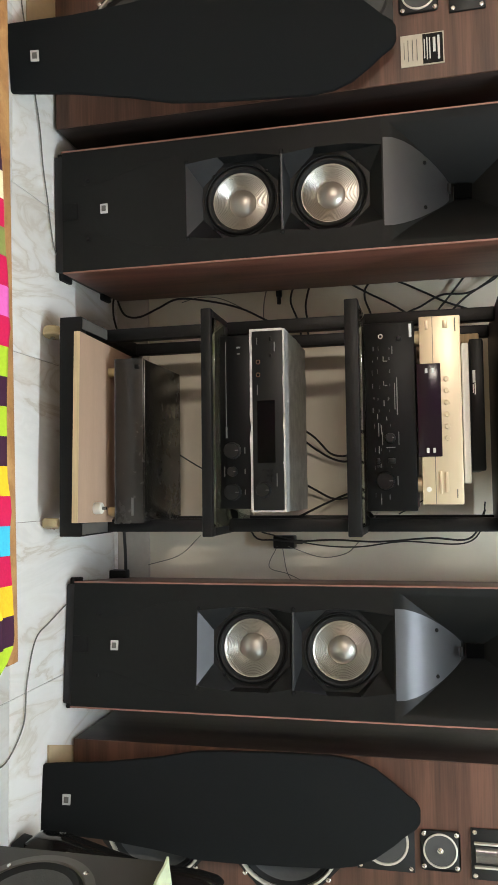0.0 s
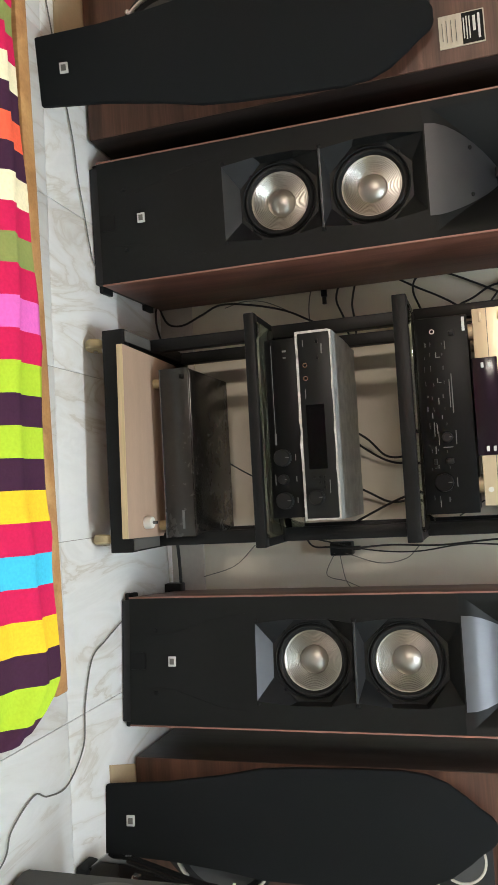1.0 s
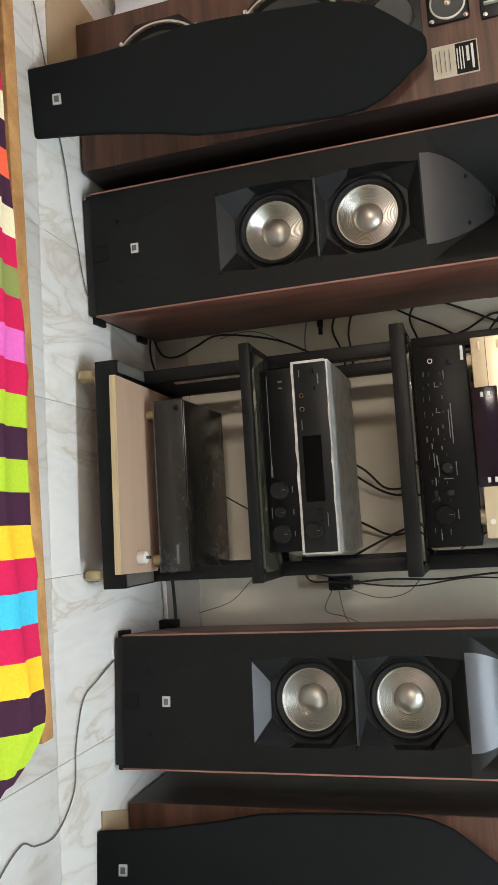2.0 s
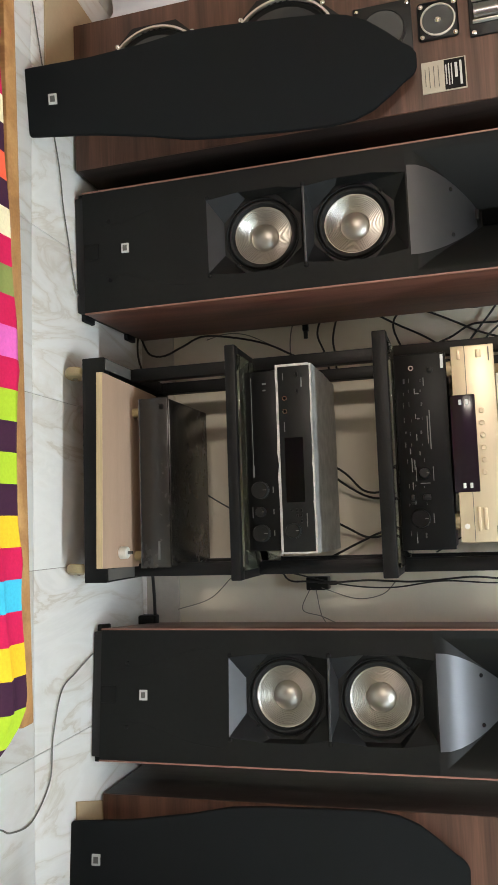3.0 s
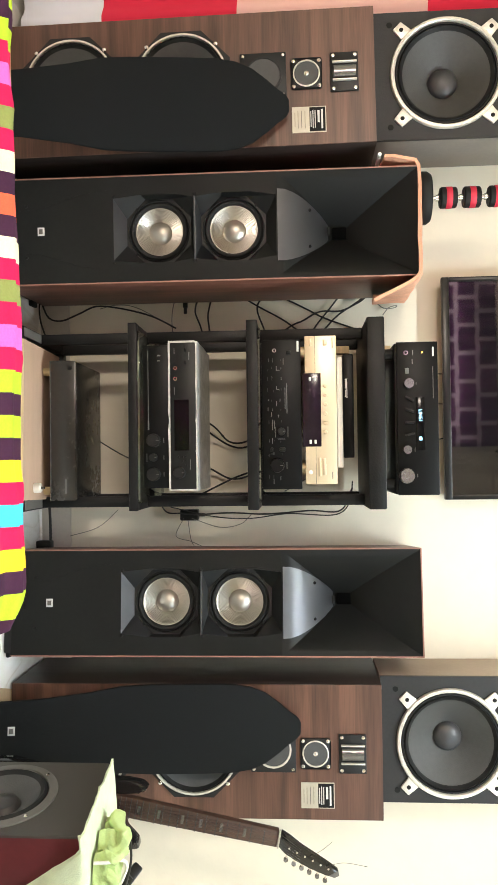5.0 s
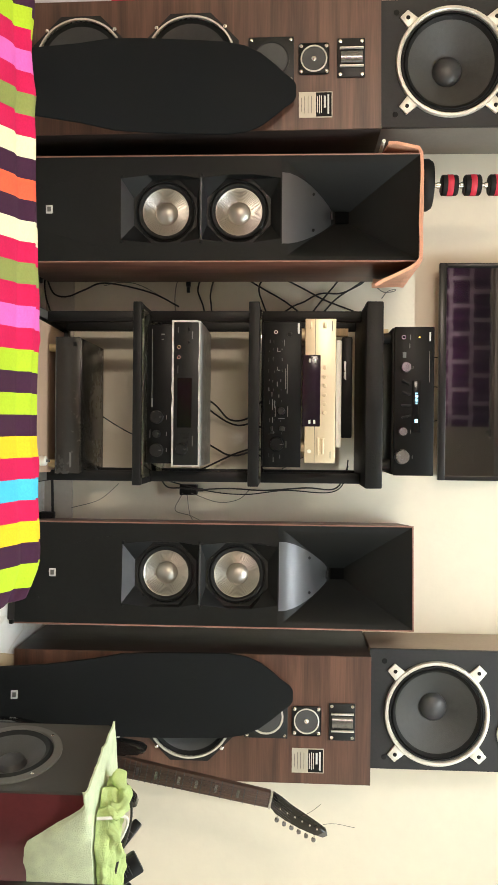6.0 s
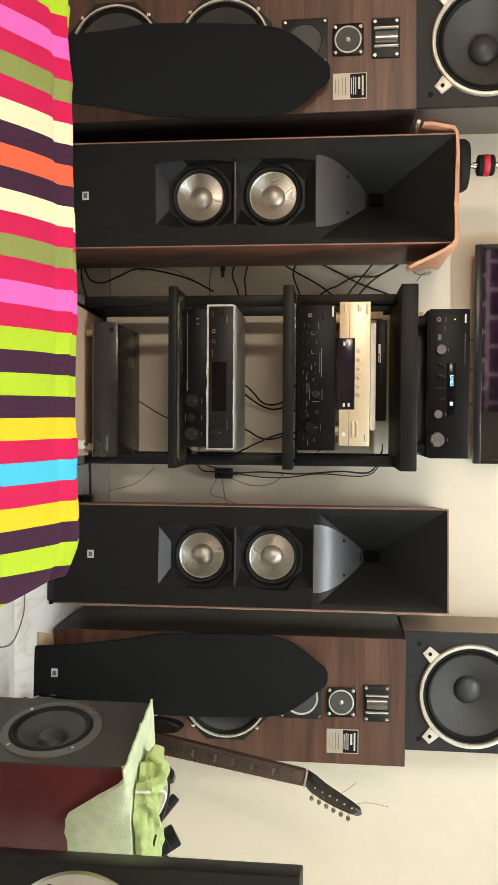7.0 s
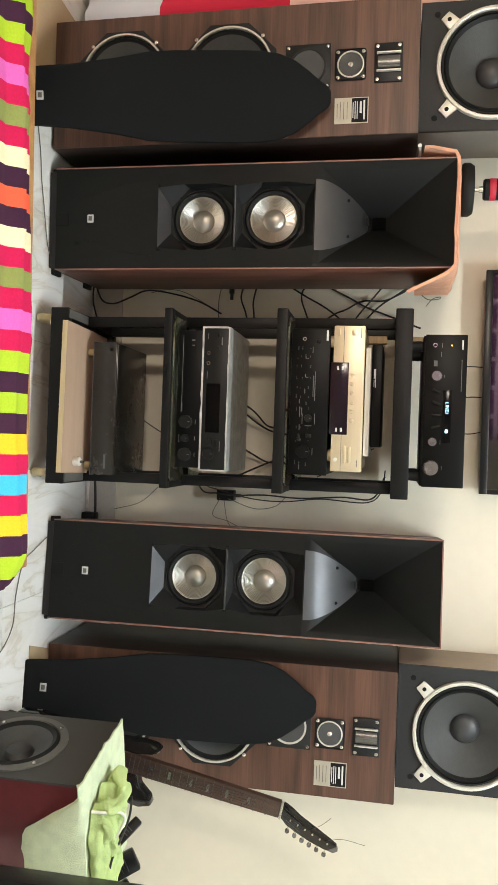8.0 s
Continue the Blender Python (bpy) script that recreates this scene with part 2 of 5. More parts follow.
M_BLACKWOOD = material("black_painted_board", (0.022, 0.022, 0.023), 0.55, vary=0.25, scale=7, bump=0.12, bump_scale=200, spec=0.3)
M_GREYSIDE = material("worn_grey_side", (0.19, 0.175, 0.155), 0.7, vary=0.15, scale=5, bump=0.15, bump_scale=150)
M_TANSIDE = material("raw_tan_side", (0.4, 0.33, 0.26), 0.7, vary=0.12, scale=5, bump=0.12, bump_scale=150)
M_GRILLE = material("grille_cloth", (0.0088, 0.0098, 0.0104), 0.85, vary=0.15, scale=6, bump=0.5, bump_scale=1500, spec=0.15)
M_BADGE = material("silver_badge", (0.62, 0.62, 0.6), 0.35, metal=0.4, vary=0.05)
M_INK = material("dark_print", (0.005, 0.005, 0.005), 0.6, spec=0.2)
M_VOID = material("throat_shade_black", (0.002, 0.002, 0.002), 1.0, spec=0.0)
M_CASTOR = material("yellowed_plastic", (0.42, 0.33, 0.18), 0.45, vary=0.2, scale=30)
M_PRINT = material("pale_print", (0.6, 0.6, 0.57), 0.6)
M_DIMPRINT = material("grey_print", (0.11, 0.11, 0.105), 0.6)
M_PLATE = material("cream_plate", (0.46, 0.42, 0.34), 0.4, metal=0.2, vary=0.08, scale=30)
M_RACK = material("black_enamel", (0.006, 0.0058, 0.0056), 0.45, vary=0.3, scale=12, bump=0.15, bump_scale=160, spec=0.22)
M_GLASS = glass("shelf_glass")
M_PLY = material("raw_plywood", (0.44, 0.3, 0.215), 0.7, vary=0.1, scale=9, bump=0.1, bump_scale=200, stretch=(0.3, 3, 1))
M_PLYEDGE = material("plywood_edge", (0.6, 0.45, 0.26), 0.75, vary=0.2, scale=20, stretch=(0.2, 1, 6))
M_CASE = material("black_steel_case", (0.006, 0.0057, 0.0054), 0.36, vary=0.3, scale=6, bump=0.05, bump_scale=500, spec=0.2)
M_FACE = material("black_faceplate", (0.0035, 0.0035, 0.0035), 0.4, vary=0.2, scale=6, spec=0.14)
M_FACE2 = material("charcoal_faceplate", (0.009, 0.0088, 0.0084), 0.42, vary=0.15, scale=6, spec=0.22)
M_GLOSS = material("display_window", (0.003, 0.003, 0.0035), 0.14, vary=0.1, spec=0.15)
M_PURPLE = material("tinted_window", (0.012, 0.006, 0.011), 0.15, vary=0.1, spec=0.25)
M_FOIL = material("crinkled_silver_wrap", (0.56, 0.555, 0.53), 0.4, metal=0.55, vary=0.3, scale=34, bump=0.9, bump_scale=110)
M_GOLD = material("champagne_metal", (0.66, 0.55, 0.38), 0.36, metal=0.5, vary=0.05, scale=10, stretch=(0.1, 1, 6))
M_WHITE = material("white_plastic", (0.7, 0.68, 0.62), 0.45, vary=0.06, scale=10)
M_CABLE = material("black_cable", (0.015, 0.014, 0.013), 0.5, vary=0.2)
M_GREYCABLE = material("grey_cable", (0.16, 0.15, 0.13), 0.5, vary=0.15)
M_ORANGE = material("orange_terry", (0.8, 0.41, 0.27), 0.95, vary=0.14, scale=26, bump=0.9, bump_scale=330)
M_GREEN = material("pale_green_terry", (0.66, 0.74, 0.5), 0.95, vary=0.16, scale=30, bump=0.8, bump_scale=480)
M_LIME = material("lime_green_towel", (0.48, 0.6, 0.25), 0.95, vary=0.18, scale=24, bump=0.9, bump_scale=330)
M_RED = material("red_lacquer", (0.105, 0.02, 0.022), 0.38, vary=0.2, scale=5, coat=0.2)
M_REDRUB = material("red_band", (0.55, 0.02, 0.05), 0.5, vary=0.1)
M_BEDWOOD = wood("bed_plank", (0.3, 0.14, 0.05), (0.4, 0.2, 0.075), (0.5, 0.28, 0.11), 0.4)
M_STRIPE = striped_cloth("striped_cotton")
M_CHECK = checked_cloth("checked_cotton")
M_CURTAIN = curtain_cloth("purple_curtain")
M_CARD = material("brown_cardboard", (0.5, 0.37, 0.23), 0.85, vary=0.08, scale=8, bump=0.1, bump_scale=90)
M_FRET = wood("rosewood_neck", (0.03, 0.016, 0.01), (0.05, 0.026, 0.018), (0.08, 0.04, 0.026), 0.45)
M_GUITAR = material("black_gloss_lacquer", (0.012, 0.011, 0.01), 0.12, vary=0.2, coat=0.5)
M_SCREEN = material("tv_screen", (0.006, 0.006, 0.007), 0.025, vary=0.1, spec=0.9)
M_BEZEL = material("tv_bezel", (0.008, 0.0075, 0.008), 0.3, vary=0.15, spec=0.3)
M_BLUE = glow("display_blue", (0.35, 0.75, 1.0), 2.2)
M_FRAMEW = material("window_paint", (0.6, 0.58, 0.54), 0.5, vary=0.06)

# ---- building blocks ----


def shade(bm, smooth):
    for f in bm.faces:
        f.smooth = smooth
    return bm


def mesh_of(name, bm, mat, smooth_angle=35):
    data = bpy.data.meshes.new(name)
    bmesh.ops.recalc_face_normals(bm, faces=bm.faces)
    shade(bm, True)
    for e in bm.edges:
        e.smooth = len(e.link_faces) == 2 and e.calc_face_angle(0) < radians(smooth_angle)
    bm.to_mesh(data)
    bm.free()
    data.materials.append(mat)
    return data


def part(name, bm, mat, parent, label="", angle=35):
    ob = new(name, mesh_of(name, bm, mat, angle))
    ob.parent = parent
    if label:
        tagged(ob, label=label)
    return ob


def thing(name, label, category, m=None, group=""):
    ob = new(name)
    ob.empty_display_size = 0.1
    ob.matrix_world = m if m is not None else Matrix()
    return tagged(ob, label=label, category=category, group=group)


def structure(name, bm, mat, label="", category=""):
    return tagged(new(name, mesh_of(name, bm, mat)), label=label, category=category, kind="structure")


def add_box(bm, x0, x1, y0, y1, z0, z1, bevel=0.0, m=None):
    made = bmesh.ops.create_cube(bm, size=1.0)["verts"]
    bmesh.ops.transform(bm, matrix=Matrix.Translation(((x0 + x1) / 2, (y0 + y1) / 2, (z0 + z1) / 2)) @ Matrix.Diagonal((x1 - x0, y1 - y0, z1 - z0, 1)), verts=made)
    if bevel:
        edges = list({e for v in made for e in v.link_edges})
        made = list({v for f in bmesh.ops.bevel(bm, geom=edges, offset=bevel, segments=2, affect="EDGES", profile=0.5)["faces"] for v in f.verts} | {v for v in made if v.is_valid})
    if m is not None:
        bmesh.ops.transform(bm, matrix=m, verts=made)
    return bm


def box(x0, x1, y0, y1, z0, z1, bevel=0.0, m=None):
    return add_box(bmesh.new(), x0, x1, y0, y1, z0, z1, bevel, m)


def add_lathe(bm, profile, cx, cz, cy=0.0, n=40, m=None):
    """Turns (radius, depth) pairs round an axis that points along y through (cx, cz)."""
    rings = []
    for r, y in profile:
        if r < 1e-5:
            rings.append([bm.verts.new((cx, cy + y, cz))])
        else:
            rings.append([bm.verts.new((cx + r * math.cos(2 * math.pi * k / n), cy + y, cz + r * math.sin(2 * math.pi * k / n))) for k in range(n)])
    for a, b in zip(rings, rings[1:]):
        for k in range(n):
            j = (k + 1) % n
            if len(a) == 1 and len(b) > 1:
                bm.faces.new((a[0], b[k], b[j]))
            elif len(b) == 1 and len(a) > 1:
                bm.faces.new((a[k], a[j], b[0]))
            elif len(a) > 1:
                bm.faces.new((a[k], a[j], b[j], b[k]))
    if m is not None:
        bmesh.ops.transform(bm, matrix=m, verts=[v for r in rings for v in r])
    return bm


def lathe(profile, cx, cz, cy=0.0, n=40, m=None):
    return add_lathe(bmesh.new(), profile, cx, cz, cy, n, m)


def upright(profile, x, y, n=24):
    """Turns (radius, height) pairs round a vertical axis."""
    return lathe([(r, -h) for r, h in profile], 0, 0, 0, n, Matrix.Translation((x, y, 0)) @ Matrix.Rotation(radians(-90), 4, "X"))


def prism(outline, y0, y1, bevel=0.0, m=None):
    """A plate of the given (x, z) outline between two depths."""
    bm = bmesh.new()
    a = [bm.verts.new((x, y0, z)) for x, z in outline]
    f = bm.faces.new(a)
    made = bmesh.ops.extrude_face_region(bm, geom=[f])["geom"]
    bmesh.ops.translate(bm, vec=(0, y1 - y0, 0), verts=[v for v in made if isinstance(v, bmesh.types.BMVert)])
    bmesh.ops.recalc_face_normals(bm, faces=bm.faces)
    if bevel:
        bmesh.ops.bevel(bm, geom=list(bm.edges), offset=bevel, segments=2, affect="EDGES", profile=0.5)
    if m is not None:
        bmesh.ops.transform(bm, matrix=m, verts=bm.verts)
    return bm


def ring_plate(outline, cx, cz, r, y0, y1, n=48):
    """A plate of convex (x, z) outline with a round hole at (cx, cz)."""
    corners = [math.atan2(z - cz, x - cx) for x, z in outline]
    angles = sorted({round(a, 5) for a in corners} | {round(-math.pi + 2 * math.pi * (k + 0.37) / n, 5) for k in range(n)})
    rim = []
    for a in angles:
        u, w = math.cos(a), math.sin(a)
        best = 9.0
        for (ax, az), (bx, bz) in zip(outline, outline[1:] + outline[:1]):
            ex, ez = bx - ax, bz - az
            den = u * ez - w * ex
            if abs(den) > 1e-9:
                t = ((ax - cx) * ez - (az - cz) * ex) / den
                s = ((ax - cx) * w - (az - cz) * u) / den
                if t > 0 and -1e-6 <= s <= 1 + 1e-6:
                    best = min(best, t)
        rim.append((cx + u * best, cz + w * best))
    bm = bmesh.new()
    loops = [[bm.verts.new((x, y, z)) for x, z in pts] for y, pts in ((y0, rim), (y1, rim), (y1, [(cx + r * math.cos(a), cz + r * math.sin(a)) for a in angles]), (y0, [(cx + r * math.cos(a), cz + r * math.sin(a)) for a in angles]))]
    for a, b in zip(loops, loops[1:] + loops[:1]):
        for k in range(len(angles)):
            j = (k + 1) % len(angles)
            bm.faces.new((a[k], a[j], b[j], b[k]))
    return bm


def hollow(x0, x1, y0, y1, z0, z1, t=0.015):
    """A cabinet without its front board."""
    bm = bmesh.new()
    add_box(bm, x0, x0 + t, y0, y1, z0, z1, 0.002)
    add_box(bm, x1 - t, x1, y0, y1, z0, z1, 0.002)
    add_box(bm, x0 + t, x1 - t, y0, y1, z0, z0 + t)
    add_box(bm, x0 + t, x1 - t, y0, y1, z1 - t, z1)
    add_box(bm, x0 + t, x1 - t, y1 - t, y1, z0 + t, z1 - t)
    return bm


def curve_points(points, steps=10):
    """A smooth line through the given points."""
    p = [Vector(q) for q in points]
    p = [p[0] * 2 - p[1], *p, p[-1] * 2 - p[-2]]
    line = []
    for a, b, c, d in zip(p, p[1:], p[2:], p[3:]):
        for k in range(steps):
            t = k / steps
            line.append(0.5 * (2 * b + (c - a) * t + (2 * a - 5 * b + 4 * c - d) * t * t + (3 * b - a - 3 * c + d) * t ** 3))
    return [*line, p[-2]]


def add_tube(bm, line, radius, n=8):
    rings, side = [], Vector((0.31, 0.2, 0.93))
    for k, p in enumerate(line):
        way = (line[min(k + 1, len(line) - 1)] - line[max(k - 1, 0)]).normalized()
        side = (side - way * side.dot(way)).normalized()
        up = way.cross(side)
        r = radius(k / (len(line) - 1)) if callable(radius) else radius
        rings.append([bm.verts.new(p + r * (math.cos(2 * math.pi * j / n) * side + math.sin(2 * math.pi * j / n) * up)) for j in range(n)])
    for a, b in zip(rings, rings[1:]):
        for j in range(n):
            bm.faces.new((a[j], a[(j + 1) % n], b[(j + 1) % n], b[j]))
    bm.faces.new(rings[0])
    bm.faces.new(rings[-1][::-1])
    return bm


def tube(points, radius, n=8, steps=10):
    return add_tube(bmesh.new(), curve_points(points, steps), radius, n)


def sheet(rows, thick=0.004):
    """A cloth from rows of points, with thickness."""
    bm = bmesh.new()
    grid = [[bm.verts.new(p) for p in row] for row in rows]
    for a, b in zip(grid, grid[1:]):
        for k in range(len(a) - 1):
            bm.faces.new((a[k], a[k + 1], b[k + 1], b[k]))
    bmesh.ops.recalc_face_normals(bm, faces=bm.faces)
    bmesh.ops.solidify(bm, geom=list(bm.faces), thickness=thick)
    return bm


def screw(parent, x, z, y, r, mat, name="screw"):
    return part(name, lathe([(r, 0.002), (r, -0.001), (r * 0.7, -0.0025), (0, -0.003)], x, z, y, 12), mat, parent)


def bars(parent, spots, y, mat, name="print_bar"):
    """Unreadable writing as plain raised bars: (x, z, width, height)."""
    for x, z, w, h in spots:
        part(name, box(x - w / 2, x + w / 2, y - 0.0012, y + 0.002, z - h / 2, z + h / 2), mat, parent)

# ---- the room ----
X0, X1, Y0, Y1, TOP = -2.3, 2.6, -2.75, 2.56, 2.85


def wall_with_hole(x0, x1, z0, z1, y0, y1, hole):
    bm = bmesh.new()
    a, b, c, d = hole
    add_box(bm, x0, a, y0, y1, z0, z1)
    add_box(bm, b, x1, y0, y1, z0, z1)
    if c > z0:
        add_box(bm, a, b, y0, y1, z0, c)
    add_box(bm, a, b, y0, y1, d, z1)
    return bm


structure("wall_north", box(X0 - 0.15, X1 + 0.15, Y1, Y1 + 0.15, -0.05, TOP), M_WALL, "cream painted plaster wall behind the stereo", "wall")
structure("wall_west", box(X0 - 0.15, X0, Y0, Y1, -0.05, TOP), M_WALL, "cream painted plaster side wall", "wall")
bm = wall_with_hole(X0 - 0.15, X1 + 0.15, -0.05, TOP, Y0 - 0.15, Y0, (-2.15, 0.05, 1.0, 2.6))
structure("wall_south", bm, M_WALL, "cream painted plaster wall with a curtained window", "wall")
bm = wall_with_hole(Y0, Y1, -0.05, TOP, 0, 0.15, (-0.75, 0.95, 1.78, 2.66))
bmesh.ops.transform(bm, matrix=Matrix.Translation((X1, 0, 0)) @ Matrix(((0, 1, 0, 0), (1, 0, 0, 0), (0, 0, 1, 0), (0, 0, 0, 1))), verts=bm.verts)
structure("wall_east", bm, M_WALL, "cream painted plaster wall with an open window", "wall")
structure("ceiling", box(X0 - 0.15, X1 + 0.15, Y0 - 0.15, Y1 + 0.15, TOP, TOP + 0.12), M_CEIL, "plain white plaster ceiling", "ceiling")

window = tagged(new("window_1"), label="open window in a painted frame on the side wall", category="window", kind="structure")
window.matrix_world = Matrix.Translation((X1 + 0.08, 0.1, 1.77))
for name, a in (("window_frame", (-0.8, -0.75, 0, 0.9)), ("window_frame", (0.75, 0.8, 0, 0.9)), ("window_frame", (-0.75, 0.75, 0, 0.05)), ("window_frame", (-0.75, 0.75, 0.85, 0.9))):
    part(name, box(-0.03, 0.03, a[0], a[1], a[2], a[3], 0.004), M_FRAMEW, window)
curtain = thing("curtain", "thin purple curtain with a woven chain pattern, drawn over the window", "curtain", Matrix.Translation((-0.75, Y0 + 0.1, 0)))
rows = [[(x * 0.02 - 0.9, 0.018 * math.sin(x * 0.62), z) for x in range(91)] for z in (0.75, 1.2, 1.6, 2.0, 2.35, 2.78)]
part("panel", sheet(rows, 0.001), M_CURTAIN, curtain)
for x in (-0.95, 0.95):
    part("bracket", box(x - 0.012, x + 0.012, -0.1, 0.012, 2.77, 2.8, 0.002), M_CHROME, curtain)
part("rod", tube([(-1.0, 0, 2.785), (0, 0, 2.785), (1.0, 0, 2.785)], 0.011), M_CHROME, curtain)

light = thing("ceiling_light", "white tube light in a slim housing under the ceiling", "lamp", Matrix.Translation((0.85, 0.9, 2.82)))
part("housing", box(-0.63, 0.63, -0.03, 0.03, 0.0, 0.03, 0.004), M_FRAMEW, light)
part("tube", tube([(-0.6, 0, -0.018), (0, 0, -0.018), (0.6, 0, -0.018)], 0.013, 12), glow("tube_glow", (0.93, 0.97, 1.0), 6.0), light, "glowing fluorescent tube")
for x in (-0.612, 0.612):
    part("end_cap", box(x - 0.012, x + 0.012, -0.016, 0.016, -0.034, 0.0, 0.002), M_WHITE, light)

# ---- the hi-fi tower speakers ----


def woofer(parent, x, z, y):
    """Metal-coned driver in an eight-sided frame."""
    w = part("woofer", ring_plate([(x + 0.1032 * math.cos(a), z + 0.1032 * math.sin(a)) for a in [radians(22.5 + 45 * k) for k in range(8)]], x, z, 0.0885, y - 0.014, y), M_BASKET, parent, "metal-coned woofer in a black eight-sided frame")
    part("surround", lathe([(0.091, -0.0135), (0.0905, -0.0175), (0.0885, -0.0185), (0.0868, -0.0165), (0.086, -0.013), (0.084, -0.0165), (0.0805, -0.0185), (0.076, -0.0175), (0.072, -0.0125), (0.0695, -0.0065)], x, z, y, 56), M_RUBBER, w)
    for k in range(4):
        a = radians(45 + 90 * k)
        screw(w, x + 0.0955 * math.cos(a), z + 0.0955 * math.sin(a), y - 0.0138, 0.0038, M_INK)
    prof = [(0.0703, -0.0085), (0.0685, -0.0085)]
    for k in range(9):
        r = 0.0666 - k * 0.0035
        deep = -0.0075 + 0.0021 * k
        prof += [(r, deep), (r - 0.0013, deep + 0.0014), (r - 0.0026, deep + 0.0012)]
    prof += [(0.034, 0.0125)]
    part("cone", lathe(prof, x, z, y, 64), M_ALU, w, "ribbed satin aluminium cone", angle=25)
    part("dust_cap", lathe([(0.0345, 0.0125), (0.033, 0.0095), (0.029, 0.005), (0.023, 0.0005), (0.016, -0.003), (0.008, -0.005), (0, -0.0056)], x, z, y, 40), M_CAP, w)
    return w


def tower_speaker(m, label):
    s = thing("tower_speaker", label, "loudspeaker", m, "pair of tall tower speakers")
    H = 0.1565
    bm = bmesh.new()
    add_box(bm, -H, -H + 0.005, 0.004, 0.37, 0.027, 1.24, 0.002)
    add_box(bm, H - 0.005, H, 0.004, 0.37, 0.027, 1.24, 0.002)
    add_box(bm, -H + 0.005, H - 0.005, 0.006, 0.37, 1.235, 1.2395)
    add_box(bm, -H + 0.005, H - 0.005, 0.352, 0.368, 0.029, 1.235)
    part("cabinet", bm, M_CHERRY, s, "reddish cherry veneer cabinet")
    bm = bmesh.new()
    add_box(bm, -H, -H + 0.0035, 0.0, 0.006, 0.027, 1.24)
    add_box(bm, H - 0.0035, H, 0.0, 0.006, 0.027, 1.24)
    add_box(bm, -H + 0.0035, H - 0.0035, 0.0, 0.006, 1.2365, 1.24)
    part("edge_trim", bm, M_CHERRY_EDGE, s, "pale pinkish wood edge")
    W = H - 0.004
    part("baffle", box(-W, W, 0.001, 0.02, 0.028, 0.357), M_BAFFLE, s, "black vinyl lower front")
    # the two deep wells of the woofers, each with a slanted lip and corner facets
    D, RIM, OCT = 0.038, 0.099, 0.0955
    CUT = OCT * math.tan(radians(22.5))
    part("inner_wall", box(-0.13, 0.13, 0.08, 0.084, 0.36, 0.83), M_INK, s)
    front, sides = bmesh.new(), bmesh.new()
    for z0, z1, zc in ((0.357, 0.594, 0.4855), (0.597, 0.832, 0.706)):
        mouth = [(-0.09, z0), (0.09, z0), (RIM, z0 + 0.08), (RIM, zc + 0.05), (0.088, z1), (-0.088, z1), (-RIM, zc + 0.05), (-RIM, z0 + 0.08)]
        inner = [(-CUT, zc - OCT), (CUT, zc - OCT), (OCT, zc - CUT), (OCT, zc + CUT), (CUT, zc + OCT), (-CUT, zc + OCT), (-OCT, zc + CUT), (-OCT, zc - CUT)]
        for k in range(8):
            j = (k + 1) % 8
            quad = [(mouth[k][0], 0.001, mouth[k][1]), (mouth[j][0], 0.001, mouth[j][1]), (inner[j][0], D, inner[j][1]), (inner[k][0], D, inner[k][1])]
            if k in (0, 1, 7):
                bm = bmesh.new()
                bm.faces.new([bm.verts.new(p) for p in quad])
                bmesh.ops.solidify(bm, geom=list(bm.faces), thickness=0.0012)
                # same satin as the lip; the facets' shade is put into a darker colour
                part("lip" if k == 0 else "corner_facet", bm, M_SATIN if k == 0 else M_FACET, s, "satin grey slanted lip" if k == 0 else "satin grey corner facet with its shade painted in")
            else:
                sides.faces.new([sides.verts.new(p) for p in quad])
        for sx in (-1, 1):
            for quad in ([(W, z0), (0.09, z0), (RIM, z0 + 0.08), (W, z0 + 0.08)], [(W, z0 + 0.08), (RIM, z0 + 0.08), (RIM, zc + 0.05), (W, zc + 0.05)], [(W, zc + 0.05), (RIM, zc + 0.05), (0.088, z1), (W, z1)]):
                front.faces.new([front.verts.new((sx * x, 0.001, z)) for x, z in quad])
        woofer(s, 0, zc, D + 0.013)
    front.faces.new([front.verts.new((x, 0.001, z)) for x, z in ((-W, 0.594), (W, 0.594), (W, 0.597), (-W, 0.597))])
    bmesh.ops.remove_doubles(front, verts=front.verts, dist=0.0001)
    bmesh.ops.remove_doubles(sides, verts=sides.verts, dist=0.0001)
    part("driver_surround", front, M_BAFFLE, s)
    part("well", sides, M_BAFFLE, s, "sloping black walls round the woofers")
    part("divider", prism([(-0.096, 0.5945), (-0.09, 0.5985), (0.09, 0.5985), (0.096, 0.5945), (0.09, 0.5925), (-0.09, 0.5925)], -0.0005, 0.012, 0.0008), M_FACET, s)
    for x, z in ((-0.097, 0.596), (0.097, 0.596), (-0.095, 0.359), (0.095, 0.359)):
        screw(s, x, z, 0.0, 0.0055, M_INK, "grille_socket")
    # the horn
    bm = bmesh.new()
    rings = []
    for k in range(13):
        a = k / 12
        y = 0.001 + 0.135 * (1 - a) ** 1.7
        up = 0.001 + 0.135 * (1 - a) ** 1.12
        x, zl, zt = 0.017 + (W - 0.017) * a ** 0.96, 0.995 - 0.163 * a, 1.04 + 0.196 * a
        rings.append([bm.verts.new(p) for p in ((-x, y, zl), (x, y, zl), (x, up, zt), (-x, up, zt))])
    for a, b in zip(rings, rings[1:]):
        for k in range(4):
            bm.faces.new((a[k], a[(k + 1) % 4], b[(k + 1) % 4], b[k]))
    bm.faces.new(rings[0])
    part("horn", bm, M_BAFFLE, s, "black pyramid-shaped horn", angle=30)
    bm = bmesh.new()
    left, right = [], []
